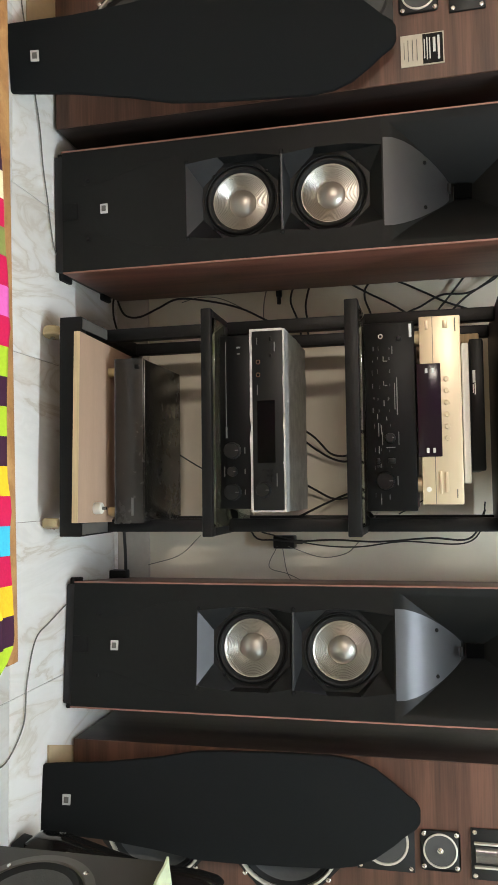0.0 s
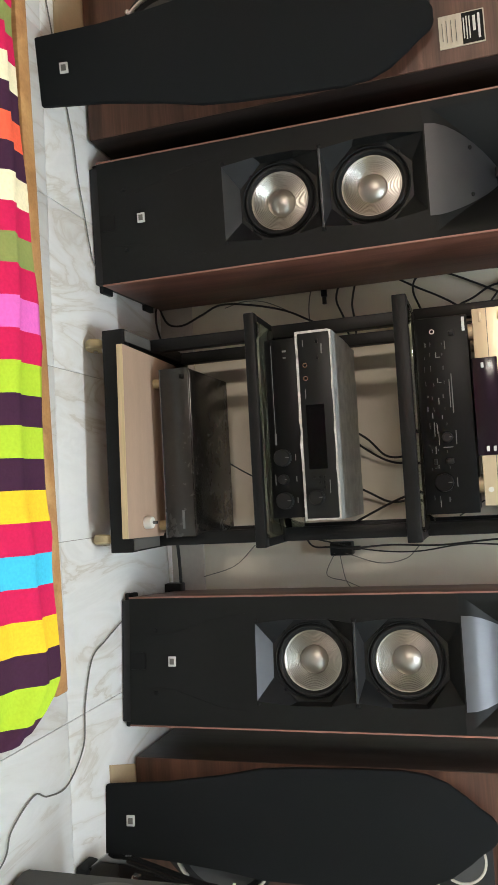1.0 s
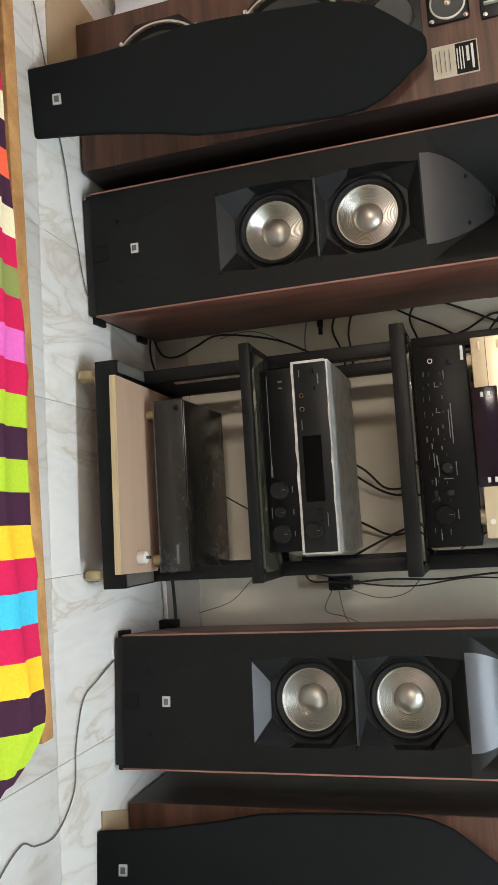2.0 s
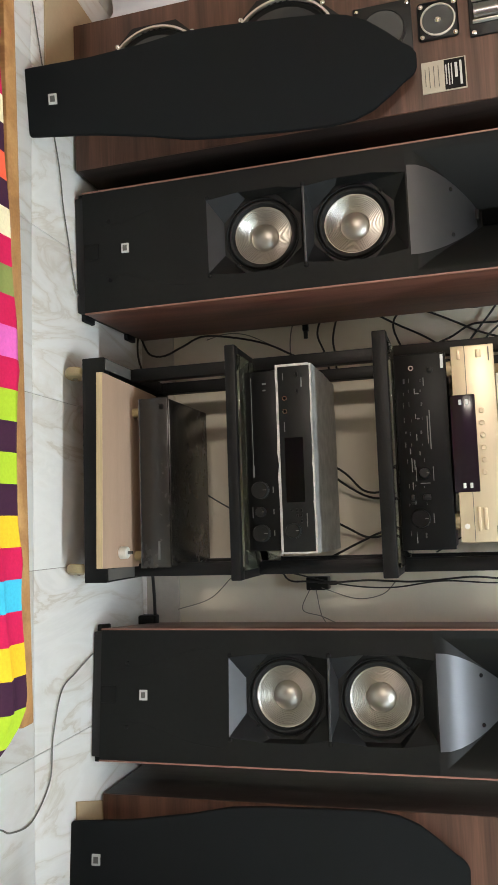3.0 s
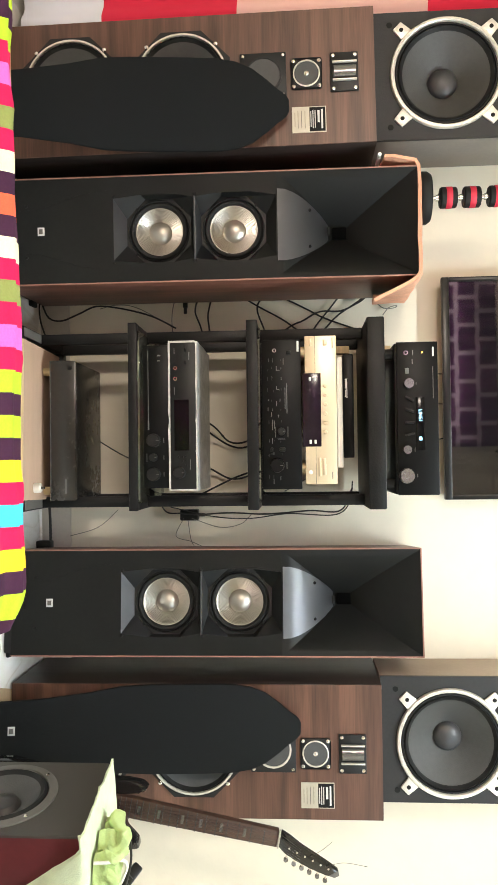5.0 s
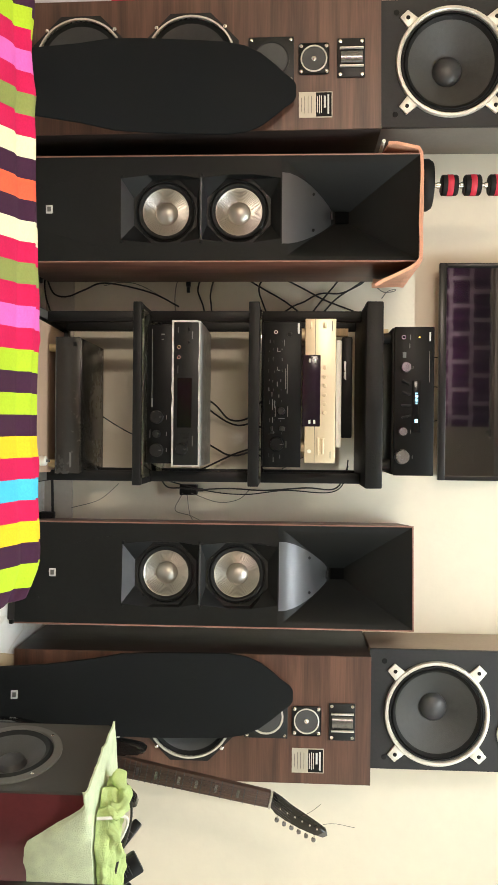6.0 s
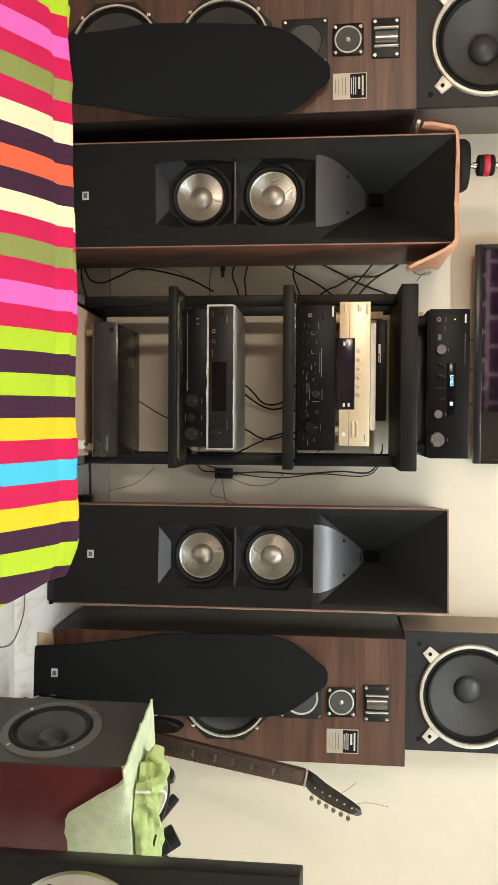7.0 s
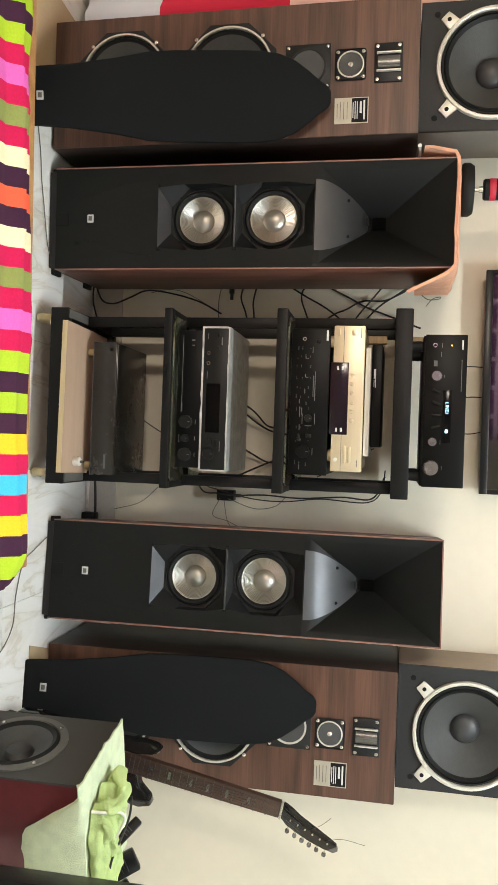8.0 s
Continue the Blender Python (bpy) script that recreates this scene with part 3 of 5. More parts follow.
    for z, x in ((0.836, 0.1035), (0.858, 0.1025), (0.88, 0.0965), (0.9, 0.088), (0.92, 0.077), (0.94, 0.0635), (0.96, 0.048), (0.975, 0.034), (0.985, 0.022)):
        a = (0.995 - z) / 0.163
        y = 0.001 + 0.135 * (1 - a) ** 1.7 - 0.0035
        left.append(bm.verts.new((-x, y, z)))
        right.append(bm.verts.new((x, y, z)))
    for k in range(len(left) - 1):
        bm.faces.new((left[k], right[k], right[k + 1], left[k + 1]))
    bmesh.ops.solidify(bm, geom=list(bm.faces), thickness=-0.0025)
    part("horn_plate", bm, M_SATIN, s, "satin grey curved plate below the horn")
    for x in (-0.053, 0.053):
        screw(s, x, 0.929, 0.001 + 0.135 * (1 - (0.995 - 0.929) / 0.163) ** 1.7 - 0.004, 0.0048, M_INK)
    part("tab", box(-0.012, 0.012, 0.088, 0.1, 0.981, 0.989, 0.002), M_INK, s)
    # solid near-black block stands in for the shade inside the throat
    part("throat_shade", box(-0.0165, 0.0165, 0.12, 0.13, 0.998, 1.039), M_VOID, s)
    badge = part("badge", box(-0.0122, 0.0122, -0.003, 0.002, 0.132, 0.152, 0.0015), M_BADGE, s, "small silver square badge")
    part("badge_mark", box(-0.007, 0.007, -0.0034, -0.0028, 0.1365, 0.1475), M_FLANGE, badge)
    for x, z in ((-0.075, 0.098), (0.075, 0.098)):
        screw(s, x, z, 0.0, 0.005, M_INK, "grille_socket")
    part("slot", box(-0.02, 0.02, -0.0012, 0.002, 0.03, 0.07, 0.001), M_INK, s)
    for sx in (-1, 1):
        line = [(sx * 0.062, 0.07), (sx * 0.066, 0.14), (sx * 0.105, 0.26), (sx * 0.115, 0.34)]
        part("seam", add_tube(bmesh.new(), [Vector((x, 0.0014, z)) for x, z in line], 0.0009, 5), M_INK, s)
    bm = bmesh.new()
    add_box(bm, -H + 0.008, H - 0.008, 0.01, 0.36, 0.002, 0.0275, 0.003)
    part("plinth", bm, M_BLACKWOOD, s)
    for x in (-0.135, 0.135):
        for y in (0.06, 0.32):
            part("foot", box(x - 0.03, x + 0.03, y - 0.028, y + 0.028, 0.0, 0.0125, 0.003), M_RUBBER, s)
    return s


tower_speaker(pose(-0.398, 2.12, 0, 0, 0, 2.0), "tall black-fronted tower speaker with cherry sides under an orange towel")
tower_speaker(pose(0.696, 2.18, 0, 0, 0, -4.5), "tall black-fronted tower speaker with cherry sides beside the hi-fi rack")

# ---- the old walnut speakers ----


def old_woofer(parent, x, z, r):
    w = part("woofer", ring_plate([(x + r * 1.14 * math.cos(a), z + r * 1.14 * math.sin(a)) for a in [radians(22.5 + 45 * k) for k in range(8)]], x, z, r * 0.95, -0.006, 0.002), M_BASKET, parent, "dark paper woofer with a pale ring")
    part("ring", lathe([(r, -0.005), (r, -0.011), (r * 0.99, -0.013), (r * 0.955, -0.013), (r * 0.945, 0.002)], x, z, 0, 56), M_RING, w)
    part("surround", lathe([(r * 0.945, -0.004), (r * 0.9, -0.0095), (r * 0.84, -0.002)], x, z, 0, 48), M_RUBBER, w)
    part("cone", lathe([(r * 0.84, -0.002), (r * 0.6, 0.018), (r * 0.3, 0.04)], x, z, 0, 48), M_PAPER, w)
    part("dust_cap", lathe([(r * 0.3, 0.04), (r * 0.22, 0.03), (r * 0.1, 0.024), (0, 0.022)], x, z, 0, 32), M_DUST, w)
    for k in range(4):
        a = radians(45 + 90 * k)
        screw(w, x + r * 1.06 * math.cos(a), z + r * 1.06 * math.sin(a), -0.006, 0.006, M_CHROME)


def walnut_speaker(m, label, ring, axis):
    """axis: where the tweeters' centre line lies."""
    s = thing("walnut_speaker", label, "loudspeaker", m, "pair of vintage walnut speakers")
    H = 0.198
    part("cabinet", hollow(-H, H, 0.0045, 0.34, 0.008, 1.122), M_WALNUT_DARK, s, "dark walnut cabinet")
    for a, b, c in ((0.009, 0.399, 0.235), (0.399, 0.73, 0.563)):
        part("front_panel", ring_plate([(-H + 0.001, a), (H - 0.001, a), (H - 0.001, b), (-H + 0.001, b)], -0.008, c, 0.132, 0.0, 0.0045), M_WALNUT, s, "reddish-brown walnut veneer front")
    part("front_panel", box(-H + 0.001, H - 0.001, 0.0, 0.0045, 0.73, 1.121), M_WALNUT, s, "reddish-brown walnut veneer front")
    for z in (0.235, 0.563):
        old_woofer(s, -0.008, z, 0.135)
    mid = part("midrange", box(-0.075, 0.059, -0.005, 0.001, 0.733, 0.867, 0.002), M_BASKET, s, "midrange driver with a pale ring")
    part("ring", lathe([(0.054, -0.004), (0.054, -0.009), (0.049, -0.009), (0.048, -0.004)], -0.008, 0.8, 0, 40), ring, mid)
    part("cone", lathe([(0.048, -0.0075), (0.02, -0.0055), (0, -0.008)], -0.008, 0.8, 0, 32), M_PAPER, mid)
    for x in (-0.066, 0.05):
        for z in (0.742, 0.858):
            screw(mid, x, z, -0.005, 0.005, M_CHROME)
    tw = part("tweeter", box(axis - 0.045, axis + 0.045, -0.005, 0.001, 0.88, 0.97, 0.008), M_BASKET, s, "small round tweeter with a steel ring")
    part("ring", lathe([(0.039, -0.004), (0.039, -0.008), (0.0358, -0.009), (0.0345, -0.004)], axis, 0.925, 0, 40), M_RING, tw)
    part("cone", lathe([(0.0345, -0.0065), (0.014, -0.0055), (0.009, -0.0065), (0, -0.008)], axis, 0.925, 0, 32), M_PAPER, tw)
    part("dome", lathe([(0.008, -0.006), (0.005, -0.009), (0, -0.01)], axis, 0.925, 0, 16), M_CHROME, tw)
    for x in (axis - 0.037, axis + 0.037):
        for z in (0.888, 0.962):
            screw(tw, x, z, -0.005, 0.0058, M_CHROME)
    st = part("super_tweeter", box(axis - 0.057, axis + 0.057, -0.006, 0.001, 0.993, 1.074, 0.002), M_BASKET, s, "horn super tweeter with a metal lens")
    bm = bmesh.new()
    for k in range(9):
        a = math.pi * k / 8
        bm.verts.new((axis + 0.019 * math.cos(a), -0.006 - 0.012 * math.sin(a), 1.003))
        bm.verts.new((axis + 0.019 * math.cos(a), -0.006 - 0.012 * math.sin(a), 1.066))
    bm.verts.ensure_lookup_table()
    for k in range(8):
        bm.faces.new([bm.verts[j] for j in (2 * k, 2 * k + 1, 2 * k + 3, 2 * k + 2)])
    bm.faces.new([bm.verts[2 * k] for k in range(9)])
    bm.faces.new([bm.verts[2 * k + 1] for k in range(9)])
    part("lens", bm, M_KNOB, st, "brushed metal half-round lens")
    for x in (axis - 0.026, axis + 0.026):
        part("rail", box(x - 0.002, x + 0.002, -0.016, -0.005, 1.0, 1.069, 0.0008), M_RING, st)
    for x in (axis - 0.048, axis + 0.048):
        for z in (1.002, 1.065):
            screw(st, x, z, -0.006, 0.0055, M_CHROME)
    plate = part("name_plate", box(0.088, 0.163, -0.0025, 0.001, 0.881, 0.979), M_PLATE, s, "cream and black maker's plate")
    part("dark_half", box(0.0905, 0.1605, -0.0033, -0.002, 0.931, 0.9765), M_INK, plate)
    bars(plate, [(0.1255, 0.967, 0.056, 0.005), (0.118, 0.957, 0.034, 0.006), (0.1255, 0.947, 0.05, 0.0025), (0.1255, 0.941, 0.052, 0.0025), (0.1255, 0.935, 0.046, 0.0025)], -0.0035, M_PRINT)
    bars(plate, [(0.1255, 0.918, 0.05, 0.0015), (0.1255, 0.908, 0.05, 0.0015), (0.1255, 0.898, 0.05, 0.0015), (0.1255, 0.889, 0.04, 0.0015)], -0.003, M_DIMPRINT)
    for x in (-0.16, 0.16):
        for y in (0.04, 0.3):
            part("foot", box(x - 0.02, x + 0.02, y - 0.02, y + 0.02, 0.0045, 0.009), M_RUBBER, s)
    return s


walnut_speaker(pose(-0.815, 2.12, 0, 0, -0.6, 0), "vintage walnut speaker with two woofers, half hidden by a leaning grille", M_BASKET, -0.008)
walnut_speaker(pose(1.144, 2.227, 0, 0, 0, 0), "vintage walnut speaker behind a guitar and a leaning grille", M_RING, 0.003)


def grille(m, label):
    g = thing("speaker_grille", label, "grille", m, "loose speaker grilles")
    half = [(0.0775, 0.0), (0.0795, 0.02), (0.088, 0.15), (0.105, 0.28), (0.122, 0.37), (0.126, 0.45), (0.127, 0.6), (0.126, 0.69), (0.118, 0.745), (0.1, 0.79), (0.07, 0.832), (0.048, 0.858), (0.03, 0.884), (0.016, 0.893)]
    outline = half + [(-x, z) for x, z in reversed(half)]
    part("cloth", prism(outline, 0.0, 0.017, 0.004), M_GRILLE, g, "taut black cloth over a shaped frame")
    badge = part("badge", box(-0.0125, 0.0125, -0.003, 0.002, 0.052, 0.072, 0.0015), M_BADGE, g, "small silver square badge")
    part("badge_mark", box(-0.007, 0.007, -0.0034, -0.0028, 0.0565, 0.0675), M_FLANGE, badge)
    return g


grille(pose(-0.69, 1.9, 0, -11.5, -0.8, 7), "black shaped speaker grille leaning on the walnut speaker by the bed")
grille(pose(1.04, 2.07, 0, -8.5, 1.2, -3), "black shaped speaker grille leaning on the walnut speaker by the guitar")

# ---- the bare speaker boxes on top ----


def open_speaker(m, label, off, side):
    s = thing("bare_speaker", label, "loudspeaker", m, "pair of bare speaker boxes")
    part("cabinet", hollow(-0.187, 0.187, 0.0127, 0.245, 0.0, 0.62), side, s, "worn bare cabinet")
    part("baffle", ring_plate([(-0.187, 0.0), (0.187, 0.0), (0.187, 0.62), (-0.187, 0.62)], off, 0.208, 0.15, 0.0, 0.0125, 64), M_BLACKWOOD, s, "black painted front board")
    x, z, r = off, 0.208, 0.163
    w = part("woofer", lathe([(r, 0.001), (r, -0.008), (r * 0.985, -0.012), (r * 0.945, -0.013), (r * 0.925, -0.010), (r * 0.915, 0.0)], x, z, 0, 64), M_RING, s, "large woofer with a cast pale metal ring")
    for k in range(4):
        a = radians(45 + 90 * k)
        mm = Matrix.Translation((x + math.cos(a) * (r + 0.014), 0, z + math.sin(a) * (r + 0.014))) @ Matrix.Rotation(-a, 4, "Y")
        lug = part("lug", prism([(-0.02, -0.021), (0.024, -0.016), (0.024, 0.016), (-0.02, 0.021)], -0.008, 0.001, 0.002, mm), M_RING, w)
        part("lug_hole", lathe([(0.0062, -0.007), (0.0062, -0.0092), (0, -0.0092)], 0.006, 0, 0, 14, mm), M_INK, lug)
    part("gasket", lathe([(r * 0.915, -0.001), (r * 0.9, -0.006), (r * 0.875, -0.006), (r * 0.87, -0.001)], x, z, 0, 56), M_RUBBER, w)
    part("surround", lathe([(r * 0.87, -0.001), (r * 0.84, -0.007), (r * 0.81, -0.001), (r * 0.78, 0.004)], x, z, 0, 56), M_RUBBER, w)
    part("cone", lathe([(r * 0.78, 0.004), (r * 0.74, 0.01), (r * 0.5, 0.042), (r * 0.27, 0.07)], x, z, 0, 56), M_PAPER, w, "dark grey paper cone")
    part("dust_cap", lathe([(r * 0.27, 0.07), (r * 0.26, 0.062), (r * 0.2, 0.052), (r * 0.1, 0.046), (0, 0.044)], x, z, 0, 40), M_DUST, w)
    mid = part("midrange", lathe([(0.062, 0.001), (0.062, -0.008), (0.055, -0.01), (0.05, -0.002), (0.02, -0.001), (0, -0.006)], x + 0.06, 0.455, 0, 40), M_RING, s, "small driver with a pale ring")
    part("cone", lathe([(0.0495, -0.0045), (0.02, -0.003), (0, -0.007)], x + 0.06, 0.455, 0, 32), M_PAPER, mid)
    for sx in (-0.15, 0.15):
        part("bolt_hole", lathe([(0.0085, 0.001), (0.0085, -0.001), (0.006, -0.0012), (0, -0.0004)], sx, 0.045, 0, 16), M_INK, s)
    return s


open_speaker(pose(-0.837, 2.165, 1.124, 0, 0, 1.0), "bare black speaker box with a large woofer standing on walnut cabinet", -0.002, M_GREYSIDE)
open_speaker(pose(1.125, 2.29, 1.124, 0, 0, -1.0), "bare black speaker box with a large woofer above the guitar", 0.01, M_TANSIDE)

# ---- the bed ----
bed = thing("bed", "low wooden bed with a thin mattress under striped cloth", "bed", Matrix.Translation((0, 0, 0)))


def bed_edge(x):
    """The far edge of the cloth, not quite square to the wall."""
    return 1.175 + 0.075 * (x + 0.02) * 0.9 - 0.05 * max(0.0, (x - 0.49) / 0.055) ** 2


part("side_rail", prism([(-1.75, 0.27), (0.545, 0.27), (0.545, 0.375), (-1.75, 0.375)], 0, 0.028, 0.003, Matrix.Translation((0, 1.235, 0)) @ Matrix.Rotation(radians(2.4), 4, "Z")), M_BEDWOOD, bed, "varnished wooden side rail")
part("deck", box(-1.75, 0.52, -0.35, 1.16, 0.3, 0.34, 0.004), M_BEDWOOD, bed)
part("mattress", box(-1.73, 0.5, -0.33, 1.13, 0.341, 0.392, 0.02), M_WHITE, bed)
for x in (-1.6, 0.4):
    for y in (-0.25, 1.1):
        part("leg", box(x - 0.035, x + 0.035, y - 0.035, y + 0.035, 0, 0.3, 0.004), M_BEDWOOD, bed)
cloth = thing("striped_bedspread", "cotton bedspread in many bright stripes with shallow creases", "bedspread", Matrix())
bm = bmesh.new()
uv = bm.loops.layers.uv.new("UVMap")
NX, NY = 150, 70
grid, along = [], {}
for j in range(NY + 6):
    row = []
    for i in range(NX + 5):
        x = -1.78 + 2.335 * min(i, NX) / NX
        d = min(j, NY) / NY
        y = bed_edge(x) - 1.5 * d ** 1.25
        lift = 0.007 * noise.noise((x * 4.5, y * 6.0, 0.3)) + 0.004 * noise.noise((x * 12, y * 3.0, 4.0))
        for cx, amp, wide in ((-0.62, 0.010, 0.02), (-0.33, 0.006, 0.018), (0.1, 0.006, 0.015), (0.33, 0.007, 0.02), (-0.95, 0.009, 0.03)):
            lift += amp * math.exp(-(((x - cx - 0.3 * (1.2 - y)) / wide) ** 2)) * (0.4 + 0.6 * noise.noise((y * 5, cx * 9, 0)))
        lift += 0.015 * math.exp(-(((bed_edge(x) - y - 0.055 - 0.01 * math.sin(x * 7)) / 0.016) ** 2)) - 0.01 * (0.6 + noise.noise((x * 6, 2, 2))) * math.exp(-(((bed_edge(x) - y - 0.088) / 0.013) ** 2))
        z = 0.41 + lift
        s = 0.31 + (x - 0.31) * (1 + 0.66 * max(0.0, bed_edge(x) - y) ** 1.4)
        s *= 1.055 if s < 0 else 1.0
        if j > NY:
            continue
        # rounded fall over the free end
        if i > NX:
            k = i - NX
            x, z = 0.555 + 0.014 * math.sin(k / 4 * 1.57) + 0.006 * noise.noise((y * 9, k, 1)), z - (0.002, 0.012, 0.04, 0.08, 0.115)[k]
            s += 0.018 * k
        v = bm.verts.new((x, y, z))
        along[v] = (s + 0.5883) / (0.0377 * len(ORDER))
        row.append(v)
    if row:
        grid.append(row)
# a short fall along the far edge
front = []
for k, (dy, dz) in enumerate(((0.006, -0.004), (0.011, -0.016), (0.013, -0.034))):
    row = []
    for v in grid[0]:
        w = bm.verts.new((v.co.x, v.co.y + dy + 0.002 * math.sin(v.co.x * 21), v.co.z + dz + 0.003 * math.sin(v.co.x * 9)))
        along[w] = along[v]
        row.append(w)
    front.append(row)
hem = bmesh.new()
hem_uv = hem.loops.layers.uv.new("UVMap")
for target, layer, rows in ((bm, uv, grid), (hem, hem_uv, front[::-1] + grid[:1])):
    if target is hem:
        spare = [v for row in front for v in row]
        twin = {v: hem.verts.new(v.co) for row in rows for v in row}
    for a, b in zip(rows, rows[1:]):
        for k in range(len(a) - 1):
            quad = (a[k], b[k], b[k + 1], a[k + 1])
            f = target.faces.new(quad if target is bm else [twin[v] for v in quad])
            for loop, v in zip(f.loops, quad):
                loop[layer].uv = (along[v] % 1.0 if along[v] < 0 else min(along[v], 0.999), 0.5)
bmesh.ops.delete(bm, geom=spare, context="VERTS")
part("top_sheet", bm, M_STRIPE, cloth, angle=80)
part("hem", hem, M_STRIPE, cloth, "short turned-down striped hem", angle=80)

# ---- the hi-fi rack ----
rack = thing("hifi_rack", "black metal hi-fi rack on castors with glass shelves", "rack", Matrix.Translation((0.153, 2.055, 0)))


def shelf_frame(name, z0, z1, wide):
    bm = bmesh.new()
    add_box(bm, -0.266, 0.266, 0.0, 0.03, z0, z1, 0.0025)
    add_box(bm, -0.264, 0.264, 0.39, 0.42, z0, z1, 0.0025)
    for sx in (-1, 1):
        a, b = sorted((sx * 0.2655, sx * (0.2655 - wide)))
        add_box(bm, a, b, 0.0305, 0.3895, z0 + 0.001, z1 - 0.001, 0.0025)
    return part(name, bm, M_RACK, rack)


shelf_frame("base_frame", 0.053, 0.11, 0.03)
shelf_frame("shelf_frame", 0.41, 0.4345, 0.03)
shelf_frame("shelf_frame", 0.745, 0.776, 0.03)
# added plates: dust and light on the side rails' tops, put into grey colour
for sx in (-1, 1):
    part("pale_rail_end", box(sx * 0.248 - 0.013, sx * 0.248 + 0.013, 0.004, 0.16, 0.1105, 0.114, 0.001), M_FLANGE, rack, "dusty grey rail end with light put in its colour")
part("top_board", box(-0.267, 0.267, 0.0, 0.42, 1.08, 1.129, 0.004), M_RACK, rack, "thick black top board")
for z in (0.4348, 0.7763):
    part("glass_shelf", box(-0.245, 0.245, 0.012, 0.405, z, z + 0.006, 0.001), M_GLASS, rack, "clear glass shelf")
for x in (-0.262, 0.23):
    for y in (0.15, 0.365):
        for a, b in ((0.1105, 0.4095), (0.435, 0.7445), (0.7765, 1.0795)):
            part("post", box(x, x + 0.032, y, y + 0.026, a, b, 0.002), M_RACK, rack)
for x in (-0.235, 0.235):
    for y in (0.026, 0.38):
        c = part("castor", lathe([(0.022, 0.011), (0.0255, 0.007), (0.0255, -0.007), (0.022, -0.011), (0.008, -0.012), (0, -0.012)], 0, 0, 0, 28, Matrix.Translation((x, y - 0.005, 0.0258)) @ Matrix.Rotation(radians(80), 4, "Z")), M_CASTOR, rack, "yellowed plastic castor wheel")
        part("fork", box(x - 0.02, x + 0.02, y - 0.015, y + 0.02, 0.046, 0.0535, 0.001), M_CHROME, c)
        part("axle", lathe([(0.006, 0), (0.006, -0.015), (0, -0.015)], 0, 0, 0, 12, Matrix.Translation((x, y - 0.005, 0.0258)) @ Matrix.Rotation(radians(80), 4, "Z")), M_CHROME, c)

board = thing("plywood_board", "raw plywood board lying across the rack's base frame", "board", Matrix.Translation((0.158, 2.008, 0.1105)) @ Matrix.Rotation(radians(-1.5), 4, "Z"))
part("panel", box(-0.226, 0.226, 0.001, 0.33, 0.0, 0.0155, 0.0012), M_PLY, board)
part("front_edge", box(-0.2255, 0.2255, -0.001, 0.001, 0.0005, 0.015), M_PLYEDGE, board, "pale layered plywood edge")

cap = thing("plastic_cap", "small round white plastic cap on the plywood board", "cap", Matrix.Translation((0.352, 2.098, 0.126)))
part("body", upright([(0, 0.0), (0.014, 0.0), (0.015, 0.003), (0.014, 0.018), (0.012, 0.02), (0, 0.02)], 0, 0, 28), M_WHITE, cap)
part("screw", upright([(0.004, 0.02), (0.004, 0.03), (0, 0.031)], 0, 0, 12), M_KNOB, cap, "dark steel screw")


def feet(parent, w, d, z0, z1, mat, r=0.016):
    for x in (-w, w):
        for y in (0.03, d):
            part("foot", upright([(0, z0), (r, z0), (r * 1.05, z1), (0, z1)], x, y, 20), mat, parent)


def knob(parent, x, z, y, r, mat, deep=0.016, n=36):
    k = part("knob", lathe([(r * 1.06, 0.001), (r * 1.06, -0.002), (r, -0.003), (r * 0.97, -deep + 0.001), (r * 0.93, -deep), (0, -deep)], x, z, y, n), mat, parent)
    part("pointer", box(x - 0.0008, x + 0.0008, y - deep - 0.0006, y - deep + 0.002, z + r * 0.45, z + r * 0.88), M_DIMPRINT, k)
    return k


def buttons(parent, spots, y, mat, deep=0.003):
    for x, z, w, h in spots:
        part("button", box(x - w / 2, x + w / 2, y - deep, y + 0.002, z - h / 2, z + h / 2, min(w, h) * 0.18), mat, parent)


# bottom: an old amplifier on tall white feet
amp = thing("power_amplifier", "old black amplifier with a dusty glossy lid on white feet", "amplifier", Matrix.Translation((0.185, 2.16, 0.126)))
part("case", box(-0.205, 0.205, 0.004, 0.29, 0.03, 0.106, 0.004), M_AMP, amp, "black steel case with a glossy lid")
part("front_panel", box(-0.207, 0.207, -0.004, 0.0045, 0.029, 0.104, 0.002), M_AMP, amp)
part("trim", box(-0.207, 0.207, -0.0075, -0.0035, 0.0285, 0.031), M_KNOB, amp, "thin worn metal trim line")
feet(amp, 0.178, 0.25, 0.0, 0.03, M_CASTOR, 0.012)
buttons(amp, [(-0.185, 0.088, 0.012, 0.012)], -0.004, M_FACE)
bars(amp, [(0.165, 0.075, 0.045, 0.006)], -0.004, M_DIMPRINT)

# second shelf
low = thing("stereo_receiver", "slim black stereo receiver with three round knobs", "receiver", Matrix.Translation((0.152, 2.095, 0.4408)))
part("case", box(-0.203, 0.203, 0.006, 0.3, 0.006, 0.076, 0.002), M_CASE, low)
part("front_panel", box(-0.204, 0.204, 0.0, 0.0065, 0.004, 0.077, 0.001), M_FACE, low)
feet(low, 0.17, 0.26, 0.0, 0.006, M_RUBBER)
for x in (0.068, 0.165):
    knob(low, x, 0.034, 0.0, 0.019, M_FACE2)
knob(low, 0.117, 0.034, 0.0, 0.011, M_FACE2)
part("tuner_line", box(-0.19, 0.03, -0.001, 0.002, 0.0185, 0.0198), M_DIMPRINT, low)
